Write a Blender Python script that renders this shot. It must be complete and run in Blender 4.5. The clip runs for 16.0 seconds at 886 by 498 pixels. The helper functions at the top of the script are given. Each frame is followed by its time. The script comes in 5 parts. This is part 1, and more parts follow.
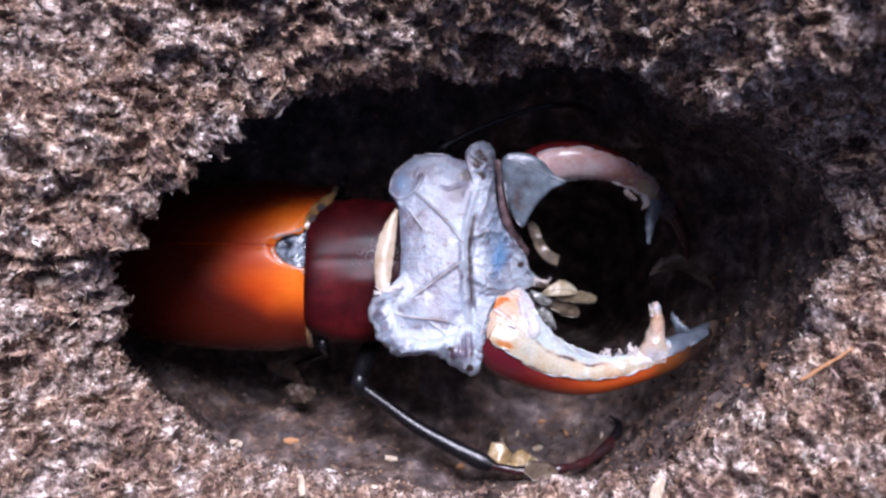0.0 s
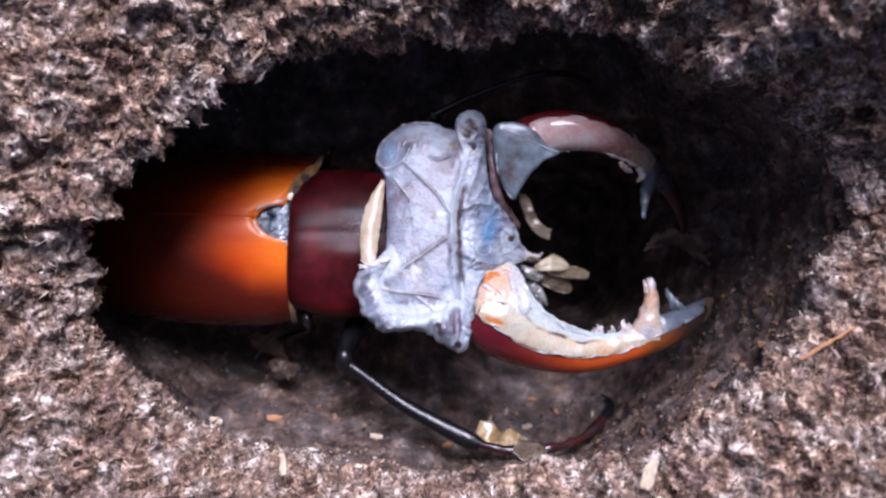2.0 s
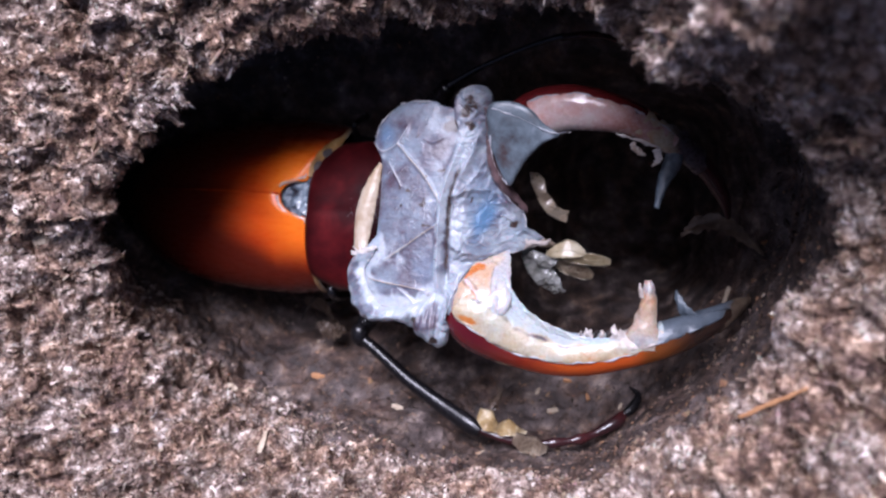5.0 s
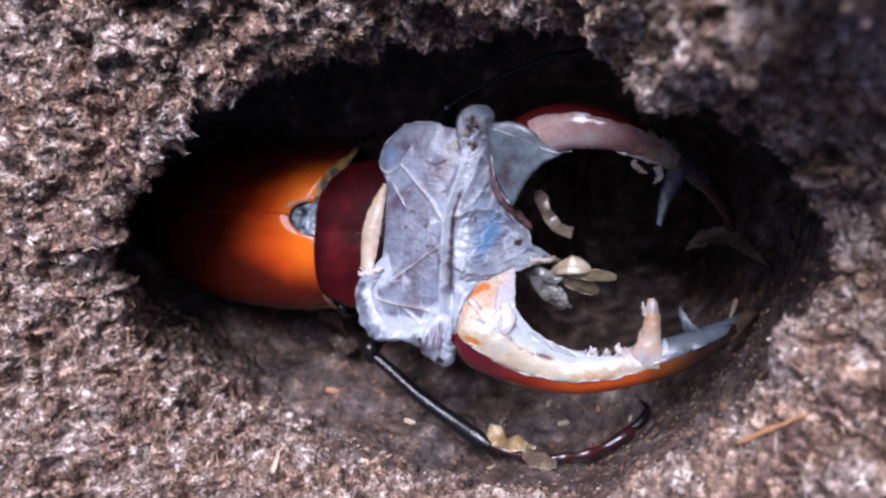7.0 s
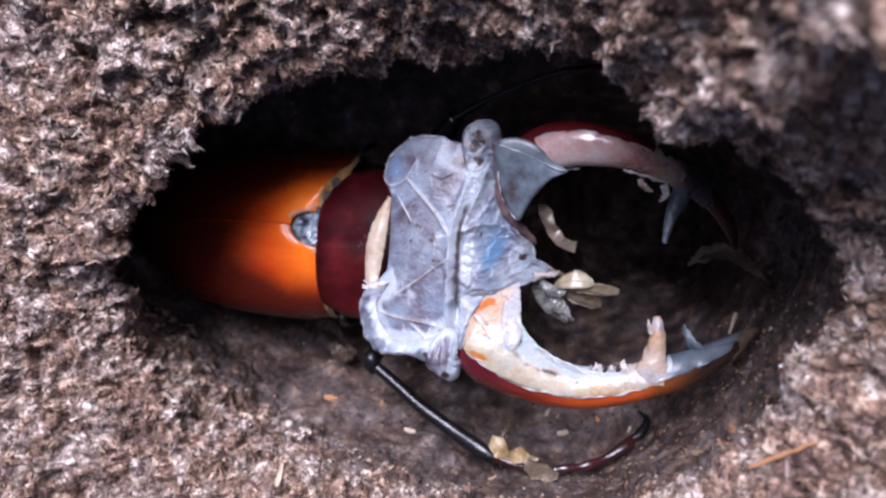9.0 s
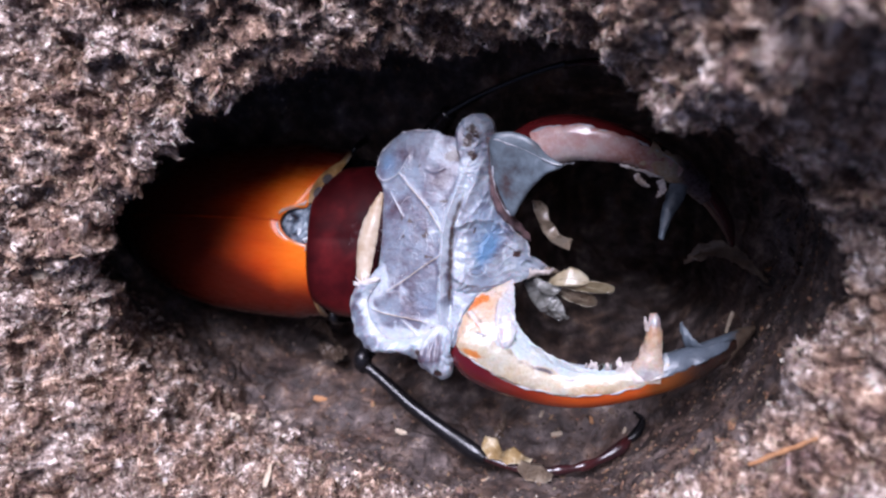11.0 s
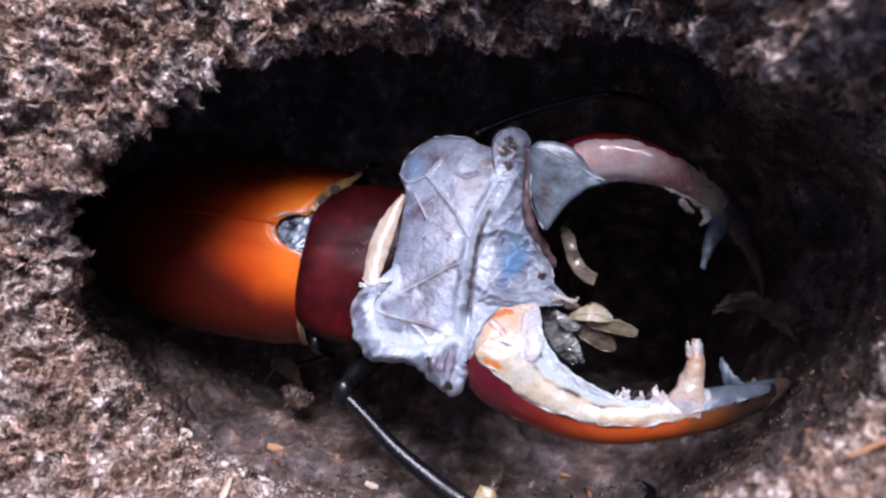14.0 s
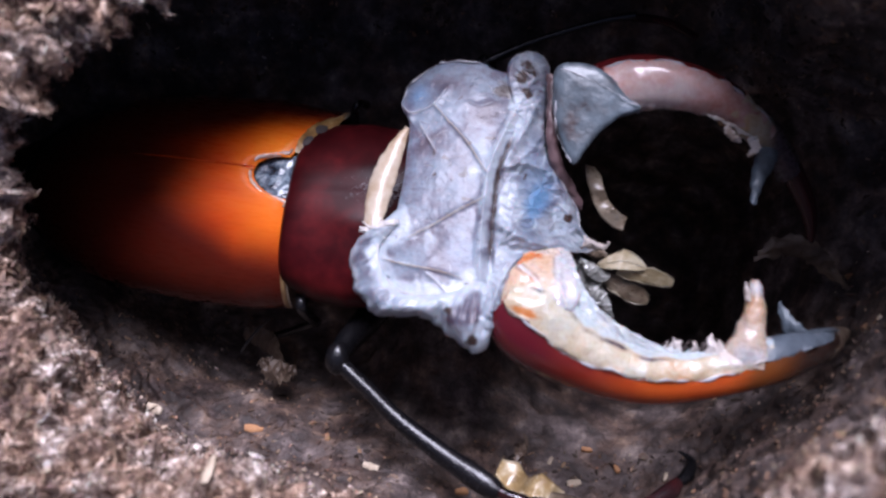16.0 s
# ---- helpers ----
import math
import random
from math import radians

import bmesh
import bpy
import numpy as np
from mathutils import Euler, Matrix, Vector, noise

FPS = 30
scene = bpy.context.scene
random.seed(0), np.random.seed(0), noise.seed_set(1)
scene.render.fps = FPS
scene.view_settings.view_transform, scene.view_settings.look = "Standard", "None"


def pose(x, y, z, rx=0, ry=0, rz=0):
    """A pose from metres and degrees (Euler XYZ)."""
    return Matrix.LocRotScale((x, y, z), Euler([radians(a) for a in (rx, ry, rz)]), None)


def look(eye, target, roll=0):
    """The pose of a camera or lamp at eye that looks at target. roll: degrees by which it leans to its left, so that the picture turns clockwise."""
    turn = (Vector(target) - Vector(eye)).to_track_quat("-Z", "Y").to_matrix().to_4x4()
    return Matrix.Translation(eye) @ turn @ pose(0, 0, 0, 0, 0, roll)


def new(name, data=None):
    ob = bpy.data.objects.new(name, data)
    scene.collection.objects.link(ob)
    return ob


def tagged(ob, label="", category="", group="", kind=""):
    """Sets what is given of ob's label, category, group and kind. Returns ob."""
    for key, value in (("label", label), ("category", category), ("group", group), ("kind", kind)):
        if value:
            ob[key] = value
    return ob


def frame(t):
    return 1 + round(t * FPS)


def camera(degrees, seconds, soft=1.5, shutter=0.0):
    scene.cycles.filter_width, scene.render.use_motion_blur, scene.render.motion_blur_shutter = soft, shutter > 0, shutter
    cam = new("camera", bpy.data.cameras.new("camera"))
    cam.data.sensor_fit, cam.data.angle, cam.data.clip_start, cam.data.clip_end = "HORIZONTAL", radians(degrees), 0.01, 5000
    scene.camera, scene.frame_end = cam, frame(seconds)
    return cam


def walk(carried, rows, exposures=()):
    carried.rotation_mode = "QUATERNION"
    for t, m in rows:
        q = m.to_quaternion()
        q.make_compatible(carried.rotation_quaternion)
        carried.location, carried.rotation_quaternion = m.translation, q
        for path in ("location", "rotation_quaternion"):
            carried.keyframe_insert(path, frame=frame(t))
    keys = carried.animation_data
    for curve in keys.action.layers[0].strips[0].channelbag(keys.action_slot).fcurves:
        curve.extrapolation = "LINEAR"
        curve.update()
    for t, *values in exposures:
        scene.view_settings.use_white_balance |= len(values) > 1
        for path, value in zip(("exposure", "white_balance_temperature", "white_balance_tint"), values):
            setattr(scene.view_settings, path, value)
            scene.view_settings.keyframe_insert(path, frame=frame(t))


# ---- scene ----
cam = camera(56.5, 16.0, soft=2.4)
cam.data.dof.use_dof, cam.data.dof.focus_distance, cam.data.dof.aperture_fstop = True, 0.106, 26.0
METRES, EYE, TILT, LEAN, TURN = 0.13, 0.125, -90.0, 0.0, 0.0
ROWS = [
    (0.0, 0.0, 0.0, 0.0, 0.0, 0.0, 0.0),
    (0.5, -0.0063, 0.0038, -0.0044, 0.04, -0.55, -0.18),
    (1.0, -0.0209, 0.0162, 0.0, -0.65, -0.85, -0.64),
    (1.5, -0.0035, 0.0303, -0.0019, -0.83, -1.1, -0.63),
    (2.0, 0.0035, 0.0322, -0.0033, -0.6, -1.69, -0.43),
    (2.5, 0.0066, 0.0263, -0.0075, -0.3, -2.08, -0.57),
    (3.0, 0.0227, 0.0158, 0.0053, 0.17, -2.45, -0.83),
    (3.2, 0.0353, 0.0214, 0.0076, 1.7956, -2.8761, -1.0119),
    (3.5, 0.1042, 0.0495, 0.0634, 6.3, -5.87, -0.49),
    (3.8, 0.1977, 0.0781, 0.1138, 11.0871, -6.0931, -0.3441),
    (4.0, 0.2039, 0.1041, 0.1126, 11.91, -8.2, -0.11),
    (4.2, 0.2323, 0.117, 0.1041, 14.1657, -9.2349, -0.1435),
    (6.3, 0.3332, 0.1312, 0.1431, 20.9537, -11.0967, 1.6534),
    (6.5, 0.3316, 0.1299, 0.1415, 20.73, -10.99, 1.86),
    (7.0, 0.3326, 0.1346, 0.1507, 21.0, -11.31, 2.24),
    (7.5, 0.3228, 0.1359, 0.1865, 20.21, -12.4, 2.4),
    (8.0, 0.304, 0.1271, 0.1894, 19.86, -12.61, 1.91),
    (8.5, 0.3013, 0.1264, 0.1894, 19.46, -12.7, 1.81),
    (9.0, 0.3018, 0.1284, 0.1828, 19.38, -12.42, 1.53),
    (11.3, 0.2916, 0.1389, 0.1649, 18.7645, -11.3835, 1.0762),
    (11.5, 0.2858, 0.1333, 0.1659, 18.76, -10.81, 1.07),
    (11.8, 0.2593, 0.121, 0.1571, 18.3371, -8.1286, -0.074),
    (12.0, 0.2449, 0.1321, 0.1263, 17.14, -5.03, -1.81),
    (12.2, 0.2341, 0.1432, 0.09, 15.7765, -3.3335, -3.554),
    (12.5, 0.2269, 0.1566, 0.0174, 14.41, -1.33, -6.34),
    (13.0, 0.198, 0.1517, -0.0224, 13.84, 1.03, -7.31),
    (13.5, 0.189, 0.1503, -0.0341, 13.53, 1.79, -7.77),
    (14.0, 0.1739, 0.1625, -0.0478, 12.49, 3.13, -7.23),
    (14.2, 0.1442, 0.1933, -0.0556, 10.9295, 4.3598, -6.7988),
    (14.5, 0.1228, 0.2302, -0.0744, 9.63, 5.06, -6.83),
    (14.8, 0.1126, 0.2483, -0.0922, 8.5844, 4.6663, -6.4818),
    (15.0, 0.1012, 0.2483, -0.1053, 8.01, 4.54, -6.38),
    (15.5, 0.0875, 0.2539, -0.1061, 8.17, 4.6, -6.26),
    (16.0, 0.0942, 0.2616, -0.1055, 8.21, 4.05, -6.27),
]
walk(cam, [(t, pose(0, 0, EYE, TILT, LEAN, TURN) @ pose(METRES * x, METRES * y, METRES * z, 90 + pitch, roll, yaw)) for t, x, y, z, yaw, pitch, roll in ROWS],
     exposures=[(0.0, 0.6, 5500, 25), (2.0, 0.5, 5500, 25), (7.0, 0.44, 5500, 25), (9.0, 0.5, 5500, 25), (11.5, 0.55, 5500, 25), (12.5, 0.74, 5500, 25), (13.0, 0.65, 5500, 25), (14.0, 0.55, 5500, 25), (15.0, 0.42, 5500, 25), (16.0, 0.42, 5500, 25)])

# ---- light ----
world = bpy.data.worlds.new("overcast_sky")
scene.world = world
world.use_nodes = True
wn = world.node_tree
sky = wn.nodes.new("ShaderNodeTexSky")
sky.sky_type, sky.sun_disc = "NISHITA", False
sky.sun_elevation, sky.sun_rotation = radians(48), radians(6)
sky.dust_density, sky.ozone_density, sky.air_density = 6.0, 0.4, 0.8
wn.nodes["Background"].inputs["Strength"].default_value = 0.046
wn.links.new(sky.outputs[0], wn.nodes["Background"].inputs["Color"])
sun = new("sun", bpy.data.lights.new("sun", "SUN"))
sun.data.energy, sun.data.angle, sun.data.color = 4.3, radians(32), (1.0, 0.965, 0.925)
sun.matrix_world = look((0.07, 0.66, 0.74), (0, 0, 0))

# ---- small tools (millimetres in, metres out) ----
MM = 0.001


def vnoise(p, size, seed=0):
    """Smooth value noise in -1..1 at points p (n, 3), with cells of the given size."""
    q = np.asarray(p, float) / size + 57.3 * (seed + 1)
    i = np.floor(q).astype(np.int64)
    f = q - i
    f = f * f * (3 - 2 * f)
    out = np.zeros(len(q))
    for dx in (0, 1):
        for dy in (0, 1):
            for dz in (0, 1):
                h = ((i[:, 0] + dx) * 73856093) ^ ((i[:, 1] + dy) * 19349663) ^ ((i[:, 2] + dz) * 83492791) ^ (seed * 7919 + 13)
                h = (h * 2654435761) & 0xFFFFFFFF
                h = ((h ^ (h >> 15)) * 2246822519) & 0xFFFFFFFF
                h = h ^ (h >> 13)
                w = (f[:, 0] if dx else 1 - f[:, 0]) * (f[:, 1] if dy else 1 - f[:, 1]) * (f[:, 2] if dz else 1 - f[:, 2])
                out += w * ((h & 0xFFFF) / 32767.5 - 1)
    return out


def spline(keys, n, closed=False):
    """n points on a Catmull-Rom curve through the keys (rows of any width)."""
    k = np.asarray(keys, float)
    m = len(k)
    u = np.linspace(0, m if closed else m - 1, n, endpoint=not closed)
    i = np.minimum(np.floor(u).astype(int), m - 1 if closed else m - 2)
    f = (u - i)[:, None]
    at = (lambda j: k[j % m]) if closed else (lambda j: k[np.clip(j, 0, m - 1)])
    a, b, c, d = at(i - 1), at(i), at(i + 1), at(i + 2)
    return 0.5 * (2 * b + (c - a) * f + (2 * a - 5 * b + 4 * c - d) * f ** 2 + (3 * b - a - 3 * c + d) * f ** 3)


def quads(n, m, close_m=False, start=0):
    """Faces of a grid of n rows and m columns."""
    i, j = np.meshgrid(np.arange(n - 1), np.arange(m if close_m else m - 1), indexing="ij")
    k = (j + 1) % m
    return (np.stack([i * m + j, i * m + k, (i + 1) * m + k, (i + 1) * m + j], -1).reshape(-1, 4) + start).tolist()


def fast_mesh(name, verts, faces, smooth=True):
    """A mesh from vertices in metres and faces of four corners each."""
    me = bpy.data.meshes.new(name)
    v, f = np.asarray(verts, np.float32), np.asarray(faces, np.int32)
    me.vertices.add(len(v))
    me.vertices.foreach_set("co", v.ravel())
    me.loops.add(f.size)
    me.loops.foreach_set("vertex_index", f.ravel())
    me.polygons.add(len(f))
    me.polygons.foreach_set("loop_start", np.arange(0, f.size, f.shape[1], dtype=np.int32))
    me.polygons.foreach_set("use_smooth", np.full(len(f), smooth))
    me.update(calc_edges=True)
    return me


def base_of(ob):
    return np.array(ob["base"]) if "base" in ob else base_of(ob.parent)


def part(name, shape, material, parent, label=""):
    """Links (vertices in mm, faces) as one mesh object under a thing or a part."""
    verts, faces = shape
    me = bpy.data.meshes.new(name)
    me.from_pydata(((np.asarray(verts) - base_of(parent)) * MM).tolist(), [], faces)
    me.polygons.foreach_set("use_smooth", [True] * len(me.polygons))
    me.materials.append(material)
    bm = bmesh.new()
    bm.from_mesh(me)
    bmesh.ops.recalc_face_normals(bm, faces=bm.faces)
    bm.to_mesh(me)
    bm.free()
    ob = new(name, me)
    ob.parent = parent
    return tagged(ob, label)


def thing(name, base, label, category, group="", kind=""):
    ob = new(name)
    ob["base"] = [float(v) for v in base]
    ob.location = Vector(base) * MM
    return tagged(ob, label, category, group, kind)


def solid_thing(name, shape, material, label, category, group="", kind=""):
    """A thing that is one mesh, standing at its own lowest point."""
    verts = np.asarray(shape[0], float)
    base = np.array([*verts[:, :2].mean(0), verts[:, 2].min()])
    me = bpy.data.meshes.new(name)
    me.from_pydata(((verts - base) * MM).tolist(), [], shape[1])
    me.polygons.foreach_set("use_smooth", [True] * len(me.polygons))
    me.materials.append(material)
    ob = new(name, me)
    ob.location = Vector(base) * MM
    return tagged(ob, label, category, group, kind)


def film_part(name, shape, mat, parent, label, look_of):
    """A part of skin whose material varies by what look_of gives for each vertex."""
    v = np.array(shape[0], float)
    ob = part(name, shape, mat, parent, label)
    for key, value in look_of(v).items():
        ob.data.attributes.new(key, "FLOAT", "POINT").data.foreach_set("value", np.clip(value, 0, 1).astype(np.float32))
    return ob


def crumple(shape, amount, size, seed=0, sharp=1.0):
    """Pushes the vertices about by noise, for wrinkled film."""
    v = np.array(shape[0], float)
    d = np.stack([vnoise(v, size, seed + k) for k in range(3)], -1)
    d += 0.5 * np.stack([vnoise(v, size * 0.45, seed + 5 + k) for k in range(3)], -1)
    d += sharp * (0.4 - np.abs(np.stack([vnoise(v, size * 0.8, seed + 11 + k) for k in range(3)], -1)))
    return v + amount * d, shape[1]


def slab(grid, thick):
    """A sheet given as a grid (n, m, 3), made solid by a second layer along its normals."""
    g = np.asarray(grid, float)
    n, m = g.shape[:2]
    nn = np.cross(np.gradient(g, axis=0), np.gradient(g, axis=1))
    nn /= np.linalg.norm(nn, axis=-1, keepdims=True) + 1e-9
    low = g - nn * thick
    faces = quads(n, m) + quads(n, m, start=n * m)
    ring = [(0, j) for j in range(m)] + [(i, m - 1) for i in range(1, n)] + [(n - 1, j) for j in range(m - 2, -1, -1)] + [(i, 0) for i in range(n - 2, 0, -1)]
    idx = [i * m + j for i, j in ring]
    for a, b in zip(idx, idx[1:] + idx[:1]):
        faces.append([a, b, b + n * m, a + n * m])
    return np.concatenate([g.reshape(-1, 3), low.reshape(-1, 3)]), faces


def tube(keys, n=40, sides=16, arc=(0, 360), up=(0, 0, 1)):
    """A round limb along keys of (x, y, z, half width, half height). With a full arc it is closed by caps; else an open sleeve."""
    k = spline(keys, n)
    c, w, h = k[:, :3], np.maximum(k[:, 3], 0.02), np.maximum(k[:, 4], 0.02)
    t = np.gradient(c, axis=0)
    t /= np.linalg.norm(t, axis=1, keepdims=True)
    s = np.cross(np.array(up, float), t)
    s /= np.linalg.norm(s, axis=1, keepdims=True)
    o = np.cross(t, s)
    full = arc[1] - arc[0] >= 360
    a = np.radians(np.linspace(arc[0], arc[1], sides, endpoint=not full))
    g = c[:, None] + (w[:, None] * np.cos(a))[..., None] * s[:, None] + (h[:, None] * np.sin(a))[..., None] * o[:, None]
    if not full:
        return g
    faces = quads(n, sides, True)
    faces += [list(range(sides))[::-1], list(range((n - 1) * sides, n * sides))]
    return g.reshape(-1, 3), faces


def ribbon(keys, n=50, m=14, arch=0.25, pleat=0.08, folds=9, twist=(0, 0), thick=0.05, ragged=0.12, seed=0, up=(0, 0, 1)):
    """A thin strip of film along keys of (x, y, z, half width): arched, pleated, with torn edges, turned about its length by twist."""
    k = spline(keys, n)
    c, w = k[:, :3], np.maximum(k[:, 3], 0.03)
    t = np.gradient(c, axis=0)
    t /= np.linalg.norm(t, axis=1, keepdims=True)
    s = np.cross(np.array(up, float), t)
    s /= np.linalg.norm(s, axis=1, keepdims=True)
    o = np.cross(t, s)
    a = np.radians(np.linspace(twist[0], twist[1], n))[:, None]
    s, o = s * np.cos(a) + o * np.sin(a), o * np.cos(a) - s * np.sin(a)
    v = np.linspace(-1, 1, m)[None]
    u = np.linspace(0, 1, n)[:, None]
    rough = vnoise(np.stack([u * 30 + 0 * v, v * 2 + 0 * u, 0 * u * v + seed], -1).reshape(-1, 3), 1.0, seed).reshape(n, m)
    line = np.stack([u * folds * 1.7 + 0.5 * v, v * 0.9 + 0 * u, 0 * u * v + seed * 3.1], -1).reshape(-1, 3)
    saw = (0.9 - 2.4 * np.abs(vnoise(line, 1.0, seed + 7))).reshape(n, m)
    lift = arch * w[:, None] * (1 - v ** 2) + pleat * saw + 0.6 * pleat * rough
    wide = w[:, None] * v + ragged * rough * np.abs(v) ** 3
    g = c[:, None] + s[:, None] * wide[..., None] + o[:, None] * lift[..., None]
    return slab(g, thick)


def torn(rails, thick=0.05, fine=7, wide=9, rough=0.06, seed=0):
    """A flat torn piece of film, folded along straight creases: rails are pairs of opposite edge points."""
    r = np.array(rails, float)
    u = np.linspace(0, len(r) - 1, (len(r) - 1) * fine + 1)
    i = np.minimum(u.astype(int), len(r) - 2)
    f = (u - i)[:, None, None]
    k = r[i] * (1 - f) + r[i + 1] * f
    v = np.linspace(0, 1, wide)[None, :, None]
    g = k[:, :1] * (1 - v) + k[:, 1:] * v
    p = g.reshape(-1, 3)
    g = g + rough * np.stack([vnoise(p, 0.7, seed + q) for q in range(3)], -1).reshape(g.shape)
    return slab(g, thick)


def shell(outline, height, depth, edge=0.6, rings=40, n=180, shrink=0.9):
    """A closed body over an outline: a top that follows height(x, y), a rounded edge, a side that goes down by depth, a flat base."""
    o = spline(outline, n, True)[:, :2]
    mid = o.mean(0)
    rows = []
    for s in np.linspace(0.02, 1, rings):
        p = mid + (o - mid) * s
        z = height(p[:, 0], p[:, 1]) - edge * s ** 10
        rows.append(np.column_stack([p, z]))
    last = rows[-1].copy()
    for k, q in ((0.25, 1.0), (0.6, 0.97), (1.0, shrink)):
        p = mid + (o - mid) * q
        rows.append(np.column_stack([p, last[:, 2] - depth * k]))
    g = np.array(rows)
    faces = quads(len(rows), n, True)
    faces += [list(range(n))[::-1], list(range((len(rows) - 1) * n, len(rows) * n))]
    return g.reshape(-1, 3), faces


# ---- materials ----
def material(name, colours, scale=400.0, rough=(0.4, 0.6), bump=0.3, bump_scale=1500.0, detail=6.0, stretch=(1, 1, 1), crinkle=0.0, tint=False, rear=None, **sockets):
    """Noise between colours (position, rgb), noise in the roughness, and fine relief."""
    m = bpy.data.materials.new(name)
    m.use_nodes = True
    t = m.node_tree
    b = t.nodes["Principled BSDF"]
    co = t.nodes.new("ShaderNodeTexCoord")
    mp = t.nodes.new("ShaderNodeMapping")
    mp.inputs["Scale"].default_value = stretch
    t.links.new(co.outputs["Object"], mp.inputs[0])
    n1 = t.nodes.new("ShaderNodeTexNoise")
    n1.inputs["Scale"].default_value, n1.inputs["Detail"].default_value = scale, detail
    n1.inputs["Roughness"].default_value = 0.65
    t.links.new(mp.outputs[0], n1.inputs["Vector"])
    ramp = t.nodes.new("ShaderNodeValToRGB")
    el = ramp.color_ramp.elements
    el[0].position, el[0].color = colours[0][0], (*colours[0][1], 1)
    el[1].position, el[1].color = colours[-1][0], (*colours[-1][1], 1)
    for p, c in colours[1:-1]:
        e = el.new(p)
        e.color = (*c, 1)
    t.links.new(n1.outputs["Fac"], ramp.inputs[0])
    t.links.new(tinted(t, ramp.outputs[0], co) if tint else ramp.outputs[0], b.inputs["Base Color"])
    colour = ramp.outputs[0]
    for reach in rear or ():
        sep = t.nodes.new("ShaderNodeSeparateXYZ")
        t.links.new(co.outputs["Object"], sep.inputs[0])
        span = t.nodes.new("ShaderNodeMapRange")
        span.interpolation_type = "SMOOTHSTEP"
        span.inputs["From Min"].default_value, span.inputs["From Max"].default_value = reach[0], reach[1]
        t.links.new(sep.outputs["X"], span.inputs["Value"])
        blend = t.nodes.new("ShaderNodeMix")
        blend.data_type = "RGBA"
        blend.inputs["B"].default_value = (*reach[2], 1)
        t.links.new(span.outputs[0], blend.inputs["Factor"])
        t.links.new(colour, blend.inputs["A"])
        colour = blend.outputs["Result"]
        t.links.new(colour, b.inputs["Base Color"])
    n2 = t.nodes.new("ShaderNodeTexNoise")
    n2.inputs["Scale"].default_value, n2.inputs["Detail"].default_value = bump_scale, 4
    t.links.new(mp.outputs[0], n2.inputs["Vector"])
    mr = t.nodes.new("ShaderNodeMapRange")
    mr.inputs["To Min"].default_value, mr.inputs["To Max"].default_value = rough
    t.links.new(n2.outputs["Fac"], mr.inputs["Value"])
    t.links.new(mr.outputs[0], b.inputs["Roughness"])
    bp = t.nodes.new("ShaderNodeBump")
    bp.inputs["Strength"].default_value, bp.inputs["Distance"].default_value = bump, 0.0004
    t.links.new(n2.outputs["Fac"], bp.inputs["Height"])
    t.links.new(bp.outputs[0], b.inputs["Normal"])
    if crinkle:
        n3 = t.nodes.new("ShaderNodeTexNoise")
        n3.noise_type, n3.normalize = "RIDGED_MULTIFRACTAL", True
        n3.inputs["Scale"].default_value, n3.inputs["Detail"].default_value = 330, 5
        t.links.new(mp.outputs[0], n3.inputs["Vector"])
        b2 = t.nodes.new("ShaderNodeBump")
        b2.inputs["Strength"].default_value, b2.inputs["Distance"].default_value = crinkle, 0.0008
        t.links.new(n3.outputs["Fac"], b2.inputs["Height"])
        t.links.new(bp.outputs[0], b2.inputs["Normal"])
        t.links.new(b2.outputs[0], b.inputs["Normal"])
    for k, v in sockets.items():
        b.inputs[k.replace("_", " ")].default_value = v
    return m


def island_material(name, colours, rough=0.85):
    """One colour for each loose flake, from a ramp, with a little grain."""
    m = bpy.data.materials.new(name)
    m.use_nodes = True
    t = m.node_tree
    b = t.nodes["Principled BSDF"]
    g = t.nodes.new("ShaderNodeNewGeometry")
    ramp = t.nodes.new("ShaderNodeValToRGB")
    el = ramp.color_ramp.elements
    el[0].position, el[0].color = colours[0][0], (*colours[0][1], 1)
    el[1].position, el[1].color = colours[-1][0], (*colours[-1][1], 1)
    for p, c in colours[1:-1]:
        el.new(p).color = (*c, 1)
    t.links.new(g.outputs["Random Per Island"], ramp.inputs[0])
    n = t.nodes.new("ShaderNodeTexNoise")
    n.inputs["Scale"].default_value = 2500
    co = t.nodes.new("ShaderNodeTexCoord")
    t.links.new(co.outputs["Object"], n.inputs["Vector"])
    mx = t.nodes.new("ShaderNodeMix")
    mx.data_type, mx.blend_type = "RGBA", "MULTIPLY"
    mx.inputs["Factor"].default_value = 0.5
    t.links.new(ramp.outputs[0], mx.inputs["A"])
    t.links.new(n.outputs["Color"], mx.inputs["B"])
    t.links.new(tinted(t, mx.outputs["Result"], co), b.inputs["Base Color"])
    b.inputs["Roughness"].default_value = rough
    return m


